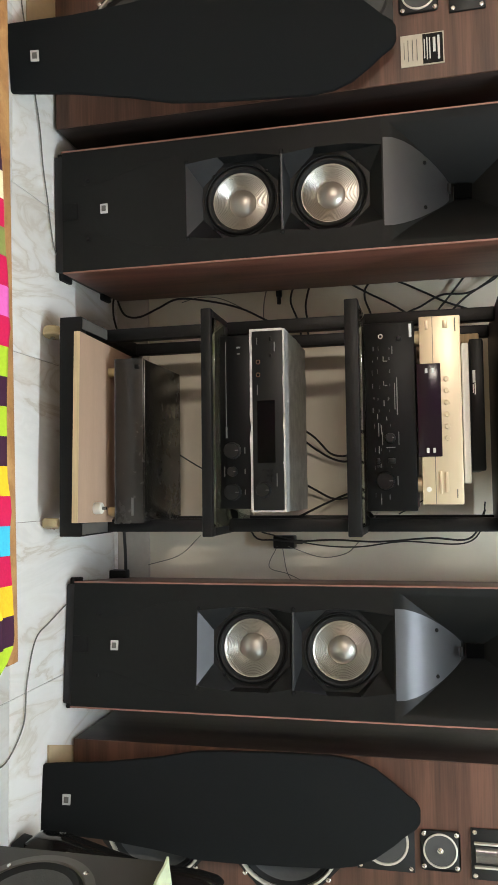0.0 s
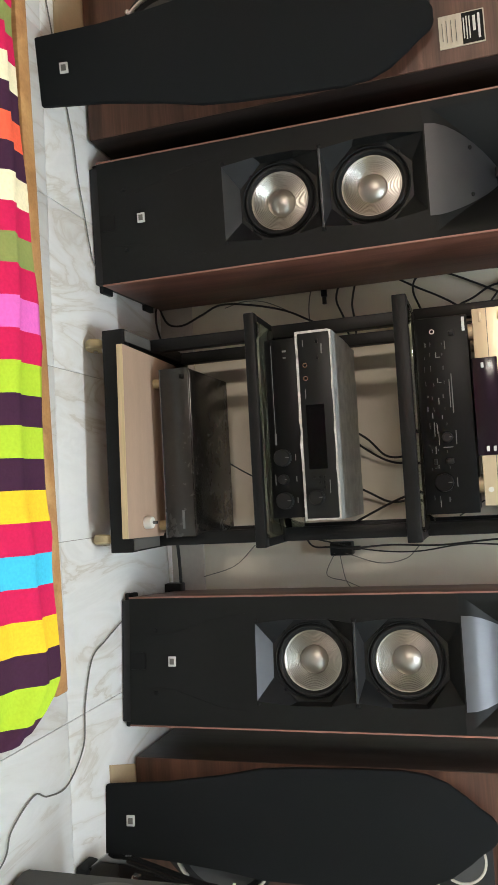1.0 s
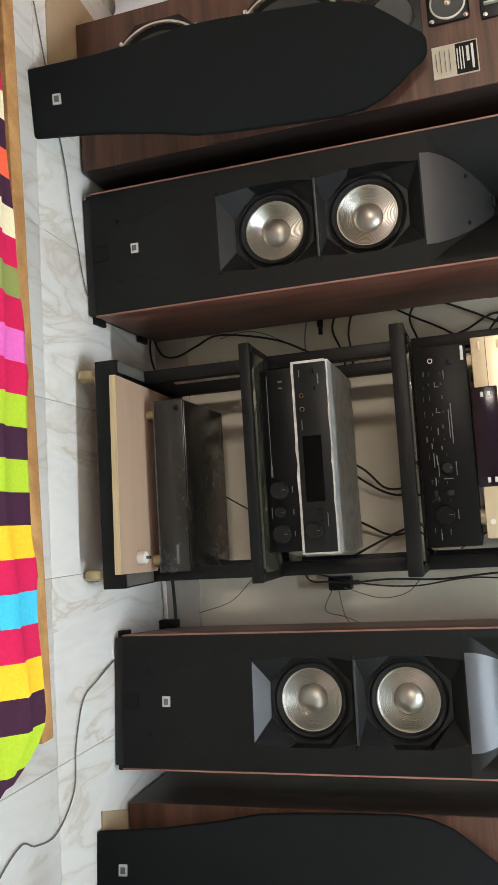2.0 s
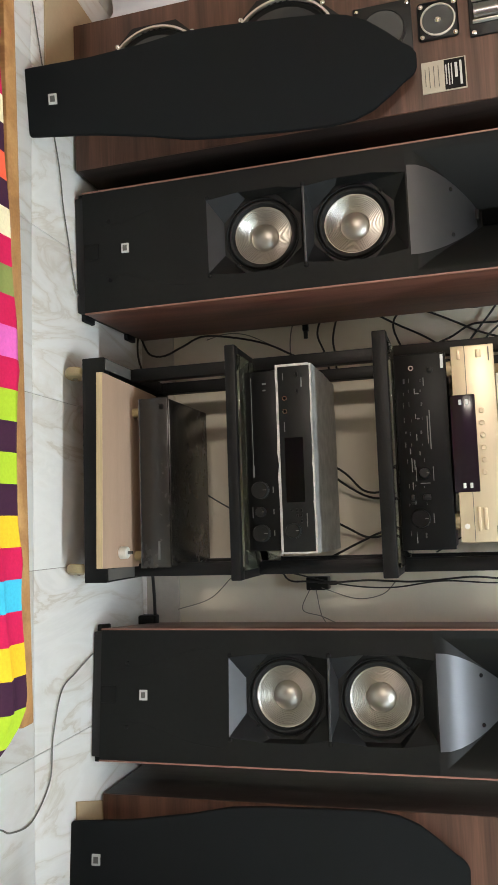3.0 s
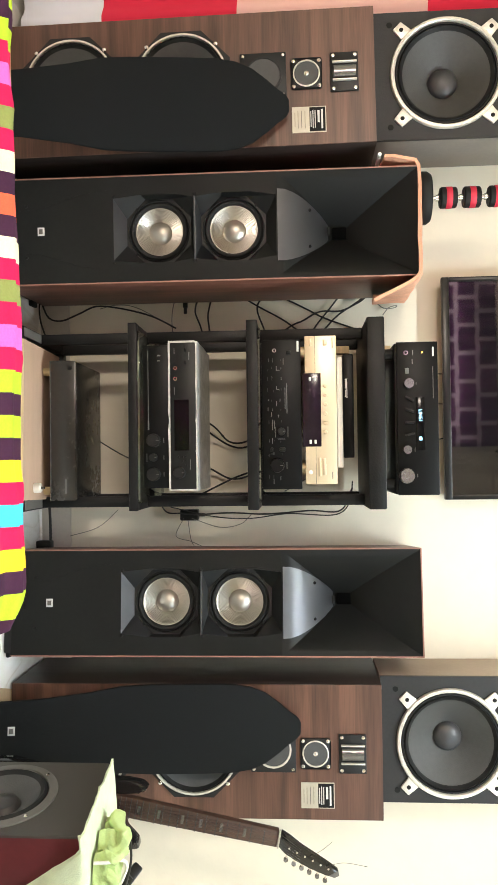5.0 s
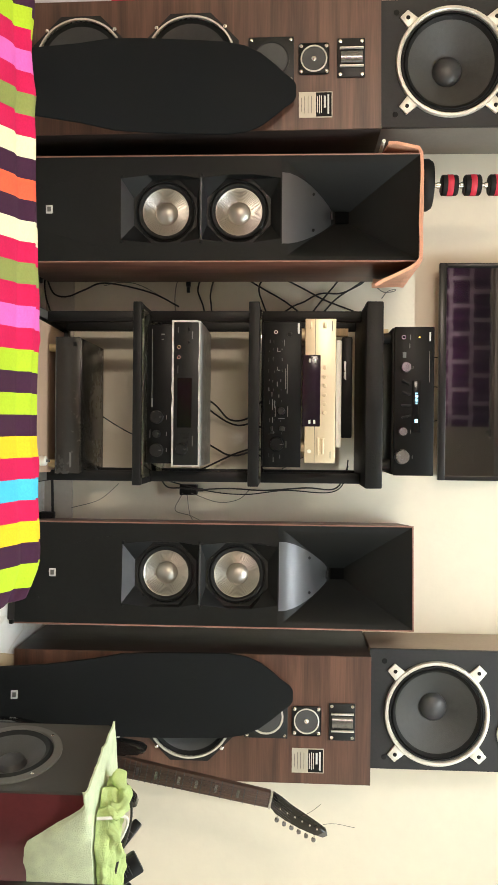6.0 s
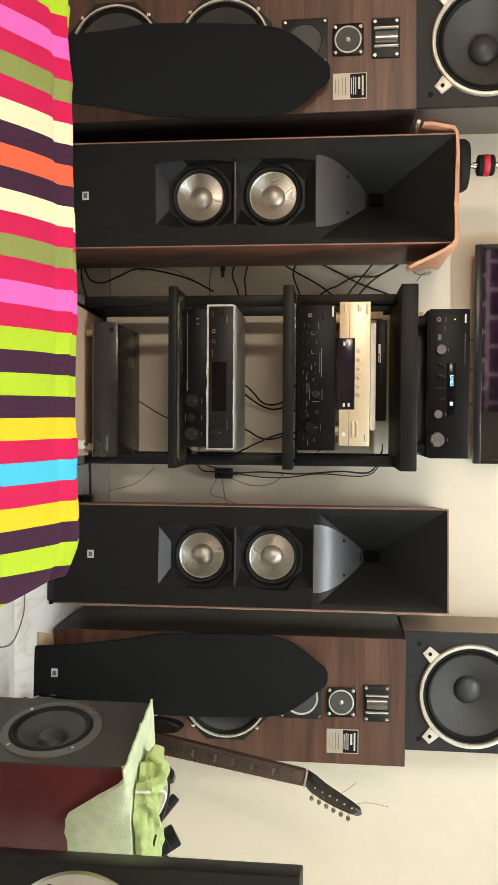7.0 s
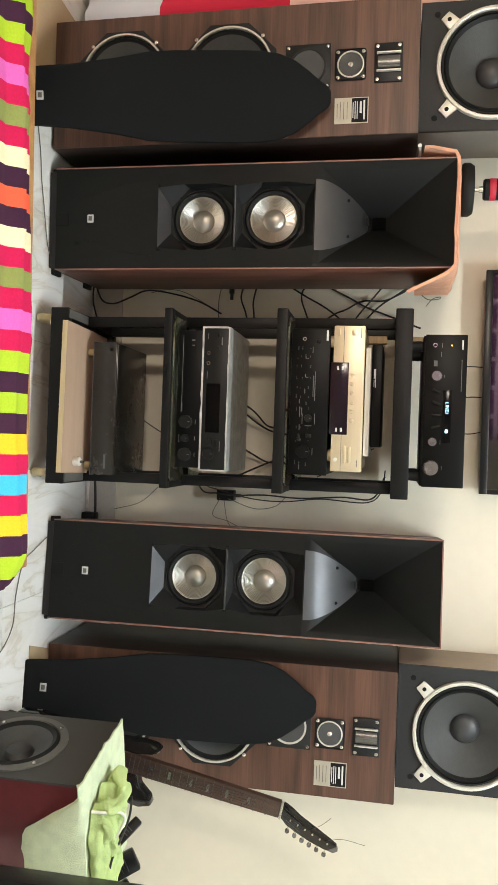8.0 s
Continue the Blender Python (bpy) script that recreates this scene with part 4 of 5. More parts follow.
bars(low, [(-0.175, 0.05, 0.004, 0.009), (-0.16, 0.05, 0.003, 0.007), (0.068, 0.063, 0.014, 0.002), (0.117, 0.063, 0.012, 0.002), (0.117, 0.014, 0.024, 0.002), (0.165, 0.063, 0.012, 0.002), (0.025, 0.0195, 0.026, 0.004)], 0.0, M_DIMPRINT)

wrap = thing("wrapped_receiver", "charcoal receiver wrapped in crinkled silver insulating sheet", "receiver", Matrix.Translation((0.15, 2.092, 0.5185)))
bm = bmesh.new()
for z0, z1, x0, x1 in ((0.0, 0.006, -0.214, 0.214), (0.076, 0.083, -0.212, 0.214), (0.006, 0.076, -0.214, -0.207), (0.006, 0.076, 0.207, 0.214)):
    add_box(bm, x0, x1, 0.0, 0.31, z0, z1)
bmesh.ops.subdivide_edges(bm, edges=[e for e in bm.edges if e.calc_length() > 0.2], cuts=14, use_grid_fill=True)
for v in bm.verts:
    if 0.02 < v.co.y < 0.3 or abs(v.co.x) < 0.2:
        v.co.z += 0.0034 * noise.noise(v.co * 40)
        v.co.y += 0.0045 * noise.noise(v.co * 35 + Vector((3, 1, 0)))
part("silver_wrap", bm, M_FOIL, wrap, "crinkled silver insulating sheet")
part("case", box(-0.2065, 0.2065, 0.006, 0.305, 0.0065, 0.0755), M_CASE, wrap)
part("front_panel", box(-0.2085, 0.21, -0.002, 0.0062, 0.0055, 0.0785, 0.002), M_FACE2, wrap, "charcoal front panel")
part("display", box(-0.045, 0.1, -0.0028, 0.0, 0.017, 0.059), M_GLOSS, wrap, "dark glossy display window")
knob(wrap, 0.163, 0.031, -0.002, 0.0165, M_FACE2)
for x in (-0.135, -0.105):
    part("socket", lathe([(0.0055, 0.001), (0.0055, -0.003), (0.0035, -0.003), (0.003, 0.0), (0, 0.0)], x, 0.021, -0.002, 18), M_CHROME, wrap)
buttons(wrap, [(-0.188, 0.05, 0.012, 0.005), (-0.15, 0.05, 0.008, 0.004), (0.118, 0.05, 0.006, 0.004), (0.118, 0.04, 0.006, 0.004), (0.13, 0.05, 0.006, 0.004), (0.13, 0.04, 0.006, 0.004), (0.118, 0.028, 0.006, 0.004), (0.142, 0.05, 0.006, 0.004)], -0.002, M_FACE)
bars(wrap, [(-0.17, 0.06, 0.022, 0.003), (-0.185, 0.018, 0.016, 0.002), (-0.07, 0.018, 0.022, 0.0018), (0.14, 0.062, 0.03, 0.0018)], -0.002, M_DIMPRINT)

# third shelf
sony = thing("integrated_amplifier", "large black integrated amplifier covered in small print", "amplifier", Matrix.Translation((0.151, 2.094, 0.7823)))
part("case", box(-0.21, 0.21, 0.006, 0.31, 0.005, 0.113, 0.002), M_CASE, sony)
part("front_panel", box(-0.212, 0.212, 0.0, 0.0065, 0.003, 0.1145, 0.0015), M_FACE, sony)
feet(sony, 0.18, 0.26, 0.0, 0.005, M_RUBBER)
knob(sony, 0.145, 0.045, 0.0, 0.0195, M_FACE)
knob(sony, 0.049, 0.058, 0.0, 0.0105, M_FACE2, 0.02)
part("socket", lathe([(0.0055, 0.001), (0.0055, -0.003), (0.0035, -0.003), (0.003, 0.0), (0, 0.0)], -0.181, 0.04, 0.0, 18), M_CHROME, sony)
buttons(sony, [(0.1, 0.06, 0.012, 0.016), (0.1, 0.03, 0.012, 0.007), (0.112, 0.03, 0.004, 0.007), (-0.175, 0.08, 0.012, 0.012)], 0.0, M_FACE2)
bars(sony, [(-0.192, 0.106, 0.03, 0.006)], 0.0, M_PRINT, "maker_mark")
bars(sony, [(-0.045, 0.074, 0.085, 0.0022), (-0.045, 0.069, 0.06, 0.0018), (-0.13, 0.045, 0.012, 0.002), (-0.125, 0.05, 0.002, 0.008), (-0.075, 0.045, 0.01, 0.002), (-0.07, 0.05, 0.002, 0.006),
            (-0.03, 0.045, 0.014, 0.002), (0.005, 0.05, 0.008, 0.002), (0.03, 0.032, 0.03, 0.002), (0.03, 0.038, 0.02, 0.002), (0.05, 0.076, 0.03, 0.0018), (0.05, 0.04, 0.03, 0.0018), (0.07, 0.058, 0.002, 0.02),
            (0.075, 0.032, 0.016, 0.002), (0.145, 0.072, 0.02, 0.002), (0.19, 0.035, 0.014, 0.002), (0.0, 0.03, 0.012, 0.002), (-0.15, 0.065, 0.018, 0.002)], 0.0, M_DIMPRINT)
# rows of small switch captions
dice = random.Random(5)
for x in (-0.155, -0.128, -0.1, -0.07, -0.04, -0.012, 0.02, 0.078, 0.112, 0.18):
    for z in (0.022, 0.034, 0.056):
        bars(sony, [(x + dice.uniform(-0.004, 0.004), z + dice.uniform(-0.003, 0.003), dice.uniform(0.004, 0.011), dice.choice((0.0012, 0.0012, 0.003)))], 0.0, M_FACET, "caption")

cd = thing("cd_player", "champagne gold disc player with a dark tinted window", "disc player", Matrix.Translation((0.141, 2.09, 0.8975)) @ Matrix.Rotation(radians(2.0), 4, "Z"))
part("case", box(-0.208, 0.208, 0.006, 0.29, 0.011, 0.098, 0.002), M_GOLD, cd)
part("front_panel", box(-0.209, 0.209, 0.0, 0.0065, 0.01, 0.099, 0.0025), M_GOLD, cd, "champagne gold front panel")
part("groove", box(-0.208, 0.208, -0.0006, 0.001, 0.0385, 0.0398), M_DIMPRINT, cd)
feet(cd, 0.165, 0.25, 0.0, 0.0105, M_GOLD, 0.017)
part("tinted_window", box(-0.104, 0.103, -0.003, 0.002, 0.003, 0.055, 0.002), M_PURPLE, cd, "dark purple tinted window")
buttons(cd, [(-0.088, 0.024, 0.011, 0.006), (-0.088, 0.038, 0.011, 0.006), (0.089, 0.024, 0.011, 0.006), (0.089, 0.038, 0.011, 0.006)], -0.003, M_PRINT)
for k in range(6):
    part("button", lathe([(0.0056, 0.001), (0.0056, -0.003), (0.0045, -0.0042), (0, -0.0042)], -0.068 + 0.0262 * k, 0.067, 0.0, 20), M_GOLD, cd)
buttons(cd, [(-0.19, 0.067, 0.018, 0.011), (0.16, 0.05, 0.05, 0.006), (0.16, 0.063, 0.046, 0.008), (-0.19, 0.026, 0.02, 0.006)], 0.0, M_GOLD)
part("button", lathe([(0.0056, 0.001), (0.0056, -0.003), (0, -0.0035)], 0.175, 0.024, 0.0, 20), M_WHITE, cd)
bars(cd, [(-0.188, 0.088, 0.03, 0.0025), (0.185, 0.085, 0.02, 0.002)], 0.0, M_DIMPRINT)

slim = thing("slim_box", "flat off-white plastic media box", "media box", Matrix.Translation((0.147, 2.11, 0.9985)))
part("body", box(-0.157, 0.157, 0.0, 0.25, 0.0, 0.016, 0.004), M_WHITE, slim)
disc = thing("black_player", "black plastic player with a pale label", "media box", Matrix.Translation((0.13, 2.13, 1.0155)))
part("body", box(-0.15, 0.145, 0.006, 0.25, 0.0, 0.032, 0.005), M_CASE, disc)
part("front_panel", box(-0.151, 0.146, 0.0, 0.0065, 0.001, 0.031, 0.003), M_FACE, disc)
bars(disc, [(-0.066, 0.01, 0.028, 0.006), (-0.038, 0.012, 0.026, 0.0025), (-0.038, 0.008, 0.02, 0.002)], 0.0, M_PRINT)

# on top
av = thing("av_receiver", "black receiver with silver knobs and a lit blue display", "receiver", Matrix.Translation((0.168, 2.1, 1.1295)))
part("case", box(-0.213, 0.213, 0.008, 0.31, 0.03, 0.148, 0.003), M_CASE, av)
part("front_panel", box(-0.2155, 0.2155, 0.0, 0.0085, 0.036, 0.151, 0.002), M_FACE, av, "black brushed front panel")
for x in (-0.185, 0.185):
    for y in (0.035, 0.27):
        part("foot", upright([(0, 0.0), (0.015, 0.0), (0.016, 0.022), (0.014, 0.0305), (0, 0.0305)], x, y, 24), M_RUBBER, av)
part("display", box(-0.06, 0.09, -0.0018, 0.002, 0.088, 0.112, 0.001), M_GLOSS, av, "dark display window")
knob(av, -0.098, 0.069, 0.0, 0.0145, M_KNOB)
knob(av, 0.088, 0.062, 0.0, 0.0125, M_KNOB)
knob(av, 0.161, 0.06, 0.0, 0.0205, M_KNOB, 0.022)
for x, a in ((-0.055, 25), (-0.022, 20), (0.012, 0), (0.045, -15)):
    part("lever", box(-0.0028, 0.0028, -0.012, 0.002, -0.012, 0.012, 0.001, Matrix.Translation((x, 0, 0.07)) @ Matrix.Rotation(radians(a), 4, "Y")), M_FACE2, av)
part("socket", lathe([(0.006, 0.001), (0.006, -0.003), (0.0042, -0.003), (0.003, 0.0), (0, 0.0)], -0.185, 0.062, 0.0, 20), M_CHROME, av)
part("usb_socket", box(-0.142, -0.126, -0.001, 0.002, 0.06, 0.07), M_DIMPRINT, av)
part("standby_light", lathe([(0.002, 0.001), (0.002, -0.0015), (0, -0.002)], -0.185, 0.108, 0.0, 10), glow("standby_amber", (1.0, 0.6, 0.1), 2.5), av)
bars(av, [(-0.187, 0.138, 0.026, 0.0045)], 0.0, M_PRINT, "maker_mark")
bars(av, [(-0.1, 0.137, 0.09, 0.0018), (-0.185, 0.082, 0.014, 0.0018), (-0.16, 0.08, 0.014, 0.0018), (-0.098, 0.09, 0.008, 0.0015), (0.088, 0.084, 0.012, 0.0015), (0.161, 0.09, 0.01, 0.0018), (-0.055, 0.09, 0.01, 0.0015), (-0.022, 0.09, 0.01, 0.0015), (0.012, 0.09, 0.01, 0.0015), (0.045, 0.09, 0.01, 0.0015)], 0.0, M_DIMPRINT)
data = bpy.data.curves.new("display_text", "FONT")
data.body, data.size, data.extrude, data.align_x, data.align_y = "LINE1", 0.0135, 0.0003, "CENTER", "CENTER"
letters = new("display_text_curve", data)
bpy.context.view_layer.update()
solid = bpy.data.meshes.new_from_object(letters.evaluated_get(bpy.context.evaluated_depsgraph_get()))
bpy.data.objects.remove(letters)
solid.transform(Matrix.Translation((-0.008, -0.0024, 0.1)) @ Matrix.Rotation(radians(90), 4, "X"))
solid.materials.clear()
solid.materials.append(M_BLUE)
word = new("display_text", solid)
word.parent = av
tagged(word, label="glowing blue display word")
part("display_icon", box(0.052, 0.062, -0.0024, -0.0015, 0.096, 0.104), M_BLUE, av)

# ---- the television ----
tv = thing("television", "flat black television on the wall reflecting a purple curtain", "television", Matrix.Translation((0.05, 2.48, 1.362)))
part("back_shell", box(-0.36, 0.36, 0.02, 0.075, 0.01, 0.43, 0.01), M_BEZEL, tv)
bm = bmesh.new()
for a in ((-0.365, 0.365, 0.0, 0.024), (-0.365, 0.365, 0.424, 0.44), (-0.365, -0.349, 0.024, 0.424), (0.349, 0.365, 0.024, 0.424)):
    add_box(bm, a[0], a[1], 0.0, 0.022, a[2], a[3], 0.002)
part("bezel", bm, M_BEZEL, tv)
part("screen", box(-0.35, 0.35, 0.004, 0.02, 0.023, 0.425), M_SCREEN, tv, "dark glossy screen")

# ---- towels and small things on the speakers ----
towel = thing("orange_towel", "orange terry towel draped over the tower speaker's top", "towel", Matrix.Translation((-0.398, 2.12, 1.2405)))
rows = []
for j in range(15):
    y = -0.009 + 0.0265 * j
    row = []
    path = [(-0.19, -0.108), (-0.188, -0.08), (-0.181, -0.045), (-0.174, -0.01), (-0.158, 0.006), (-0.1, 0.009), (-0.05, 0.008), (0.0, 0.009), (0.05, 0.008), (0.1, 0.009), (0.15, 0.008), (0.166, -0.004), (0.182, -0.03), (0.2, -0.07), (0.218, -0.105), (0.232, -0.13)]
    for k, (x, z) in enumerate(path):
        hang = k > 11
        if hang:
            x = 0.165 + (x - 0.165) * max(0.03, 1 - 0.1 * j)
            z *= 1 - 0.012 * j
        if k < 4:
            z *= 0.9 + 0.02 * j
        if j == 0 and 3 < k < 12:
            z -= 0.006 + 0.003 * noise.noise((x * 60, 1, 1))
        row.append((x + 0.003 * noise.noise((k * 0.9, y * 20, 2)), y + (0.012 if k in (0, 15) else 0.004) * noise.noise((x * 18, z * 25, 5)) , z + 0.003 * noise.noise((x * 30, y * 22, 0)) + 0.0025 * noise.noise((x * 95, y * 60, 3)) + 0.002))
    rows.append(row)
part("cloth", sheet(rows, 0.009), M_ORANGE, towel, angle=70)
part("hem", tube([(-0.192, y, -0.11) for y in (-0.006, 0.08, 0.17, 0.26, 0.35)], 0.0055, 8, 4), M_WHITE, towel, "pale stitched hem")

stand = thing("roller_stand", "upright rod with black and red rollers on a round base", "exercise roller", Matrix.Translation((-0.505, 2.26, 1.2585)))
part("base", upright([(0, 0.0), (0.074, 0.0), (0.078, 0.006), (0.078, 0.022), (0.07, 0.034), (0.012, 0.036), (0, 0.036)], 0, 0, 40), M_RUBBER, stand, "round black weight base")
part("rod", upright([(0.0065, 0.036), (0.0065, 0.36), (0, 0.36)], 0, 0, 14), M_CHROME, stand, "chromed rod")
for k, z in enumerate((0.064, 0.134, 0.208)):
    r = part("roller", upright([(0, z), (0.028, z), (0.0315, z + 0.004), (0.0315, z + 0.046), (0.028, z + 0.05), (0, z + 0.05)], 0, 0, 32), M_RUBBER, stand, "black rubber roller with a red band")
    part("band", upright([(0.0316, z + 0.017), (0.0323, z + 0.018), (0.0323, z + 0.034), (0.0316, z + 0.035)], 0, 0, 32), M_REDRUB, r)
    part("collar", upright([(0, z - 0.012), (0.01, z - 0.012), (0.01, z - 0.002), (0, z - 0.002)], 0, 0, 14), M_CHROME, r)

# ---- by the guitar ----
sub = thing("red_speaker", "deep red speaker with a dark front under green towels", "loudspeaker", pose(1.02, 1.588, 0, 0, 0, -79.2))
part("cabinet", hollow(-0.134, 0.134, 0.0062, 0.36, 0.012, 0.435, 0.012), M_RED, sub, "deep red lacquered cabinet")
part("baffle", ring_plate([(-0.135, 0.02), (-0.126, 0.011), (0.126, 0.011), (0.135, 0.02), (0.135, 0.425), (0.131, 0.434), (0.122, 0.438), (-0.122, 0.438), (-0.131, 0.434), (-0.135, 0.425)], 0, 0.225, 0.098, 0.0, 0.006), M_SUBFRONT, sub, "dark grey front with rounded edges")
w = part("woofer", lathe([(0.118, 0.001), (0.118, -0.004), (0.1, -0.006), (0.097, 0.0)], 0, 0.225, 0, 56), M_FLANGE, sub, "large woofer with a grey flange")
part("surround", lathe([(0.097, -0.003), (0.09, -0.009), (0.08, -0.002)], 0, 0.225, 0, 48), M_RUBBER, w)
part("cone", lathe([(0.08, -0.002), (0.058, 0.013), (0.036, 0.0245)], 0, 0.225, 0, 48), M_PAPER, w)
part("dust_cap", lathe([(0.036, 0.0245), (0.029, 0.013), (0.014, 0.007), (0, 0.0055)], 0, 0.225, 0, 32), M_DUST, w)
for k in range(4):
    a = radians(45 + 90 * k)
    screw(w, 0.108 * math.cos(a), 0.225 + 0.108 * math.sin(a), -0.004, 0.005, M_CHROME)
for x in (-0.1, 0.1):
    for y in (0.05, 0.3):
        part("foot", box(x - 0.02, x + 0.02, y - 0.02, y + 0.02, 0.0, 0.013, 0.003), M_RUBBER, sub)

TOPM = pose(1.02, 1.588, 0.44, 0, 0, -79.2)
green = thing("green_towel", "pale green terry towel spread over the red speaker", "towel", TOPM)
rows = []
for j in range(22):
    y = -0.012 + 0.0165 * j
    row = []
    for k in range(24):
        x = -0.13 + 0.268 * min(k, 16) / 16
        z = 0.004 + 0.002 * noise.noise((x * 30, y * 25, 0))
        if k > 16:
            fall = (k - 16) / 7
            deep = 0.012 + 0.136 * min(1, max(0, (y - 0.03) / 0.095)) + 0.008 * noise.noise((y * 16, 3, 1)) + 0.005 * noise.noise((y * 90, 5, 1))
            x, z = 0.138 + 0.008 * math.sin(fall * 3) + 0.006 * noise.noise((y * 20, fall * 3, 2)), 0.004 - deep * fall
        if j < 2:
            z -= 0.002
        row.append((x, y + (0.05 * max(0, x - 0.02) + 0.009 * noise.noise((x * 35, 2, 7)) if j < 3 else 0) + 0.003 * noise.noise((x * 60, z * 40, j)), z))
    rows.append(row)
part("cloth", sheet(rows, 0.0045), M_GREEN, green, angle=70)

heap = thing("lime_towel", "lime-green towel twisted into thick rope-like folds on the speaker", "towel", TOPM)


def add_fold(bm, points, r, twist, seed, n=26):
    """One thick roll of crumpled cloth along a line."""
    line = curve_points([(min(0.105, x + 0.05 + 0.26 * (y - 0.06)), y, z * 0.72 - 0.001) for x, y, z in points], 14)
    rings, side = [], Vector((0.31, 0.2, 0.93))
    for k, p in enumerate(line):
        t = k / (len(line) - 1)
        way = (line[min(k + 1, len(line) - 1)] - line[max(k - 1, 0)]).normalized()
        side = (side - way * side.dot(way)).normalized()
        up = way.cross(side)
        ring = []
        for j in range(n):
            a = 2 * math.pi * j / n
            wide = r * (0.55 + 0.45 * math.sin(math.pi * min(1, max(0, t * 1.1 - 0.02))) ** 0.4)
            wide *= 1 + 0.2 * math.sin(3 * a + twist * t * 7 + seed) + 0.12 * math.sin(5 * a - twist * t * 11 + seed * 2)
            q = p + wide * (math.cos(a) * side + math.sin(a) * up)
            q += Vector((noise.noise(q * 45), noise.noise(q * 45 + Vector((7, 3, 1))), noise.noise(q * 45 + Vector((2, 9, 5))))) * 0.009
            q.z = max(q.z, 0.0085)
            ring.append(bm.verts.new(q))
        rings.append(ring)
    for a, b in zip(rings, rings[1:]):
        for j in range(n):
            bm.faces.new((a[j], a[(j + 1) % n], b[(j + 1) % n], b[j]))
    bm.faces.new(rings[0])
    bm.faces.new(rings[-1][::-1])


bm = bmesh.new()
for points, r, twist, seed in (
        ([(0.03, 0.07, 0.025), (0.045, 0.14, 0.028), (0.03, 0.21, 0.03), (0.05, 0.28, 0.028), (0.04, 0.345, 0.022)], 0.023, 1.0, 0.4),
        ([(-0.02, 0.055, 0.03), (0.005, 0.12, 0.04), (-0.005, 0.2, 0.036), (0.01, 0.27, 0.042), (0.0, 0.34, 0.03)], 0.026, -1.2, 1.7),
        ([(-0.075, 0.06, 0.03), (-0.05, 0.13, 0.036), (-0.06, 0.2, 0.03), (-0.04, 0.27, 0.034), (-0.05, 0.335, 0.026)], 0.025, 0.8, 2.9),
        ([(-0.095, 0.085, 0.026), (-0.1, 0.15, 0.03), (-0.095, 0.22, 0.026), (-0.1, 0.3, 0.026)], 0.02, -1.0, 4.1),
        ([(0.05, 0.1, 0.05), (0.02, 0.16, 0.066), (-0.025, 0.22, 0.062), (-0.01, 0.29, 0.062), (0.03, 0.33, 0.045)], 0.017, 1.6, 5.3),
        ([(-0.06, 0.05, 0.04), (-0.03, 0.075, 0.072), (0.015, 0.085, 0.07), (0.04, 0.075, 0.04)], 0.019, 1.2, 0.9)):
    add_fold(bm, points, r, twist, seed)
part("folds", bm, M_LIME, heap, "crumpled lime-green terry folds", angle=80)


def adapter(m, w, d, h, label):
    a = thing("power_adapter", label, "power adapter", m, "power adapters on the speaker")
    part("body", box(-w / 2, w / 2, -d / 2, d / 2, 0, h, 0.005), M_CASE, a)
    bars(a, [(0.0, h * 0.6, w * 0.6, 0.0018), (-w * 0.1, h * 0.5, w * 0.4, 0.0015), (0, h * 0.4, w * 0.55, 0.0015)], -d / 2, M_FACET)


adapter(TOPM @ pose(0.055, 0.27, 0.03, -20, -28, 79), 0.05, 0.028, 0.066, "black power adapter with pale print lying on the lime towel")
adapter(TOPM @ pose(0.03, 0.215, 0.034, -30, -50, 70), 0.024, 0.022, 0.075, "slim black power adapter lying on the lime towel")
adapter(TOPM @ pose(0.08, 0.33, 0.024, -25, -40, 74), 0.026, 0.026, 0.066, "small black plug adapter lying on the lime towel")
loop = thing("white_cable", "short white cable looped over the lime towel", "cable", TOPM)
part("lead", tube([(0.115, 0.075, 0.012), (0.105, 0.08, 0.04), (0.07, 0.1, 0.062), (0.05, 0.13, 0.066), (0.055, 0.16, 0.055), (0.065, 0.175, 0.045)], 0.0036), M_WHITE, loop)
loop = thing("thin_cable", "thin dark cable running over the lime towel", "cable", TOPM)
part("lead", tube([(-0.02, 0.12, 0.06), (0.02, 0.14, 0.068), (0.06, 0.165, 0.064), (0.09, 0.2, 0.05), (0.1, 0.24, 0.042)], 0.0028), M_CABLE, loop)

black = thing("black_speaker", "black floor speaker with a silver-ringed woofer", "loudspeaker", pose(1.209, 1.032, 0, 0, 0, -25))
part("cabinet", box(-0.161, 0.161, 0.0, 0.27, 0.0, 0.833, 0.004), M_BAFFLE, black)
w = part("woofer", lathe([(0.15, 0.001), (0.15, -0.006), (0.145, -0.009), (0.118, -0.007), (0.115, 0.0)], 0, 0.45, 0, 56), M_ALU, black, "woofer in a broad silver ring")
part("cone", lathe([(0.117, -0.004), (0.105, -0.009), (0.095, -0.003), (0.04, -0.001), (0.03, -0.008), (0, -0.011)], 0, 0.45, 0, 48), M_PAPER, w)
for k in range(8):
    a = radians(22.5 + 45 * k)
    screw(w, 0.132 * math.cos(a), 0.45 + 0.132 * math.sin(a), -0.008, 0.006, M_INK)

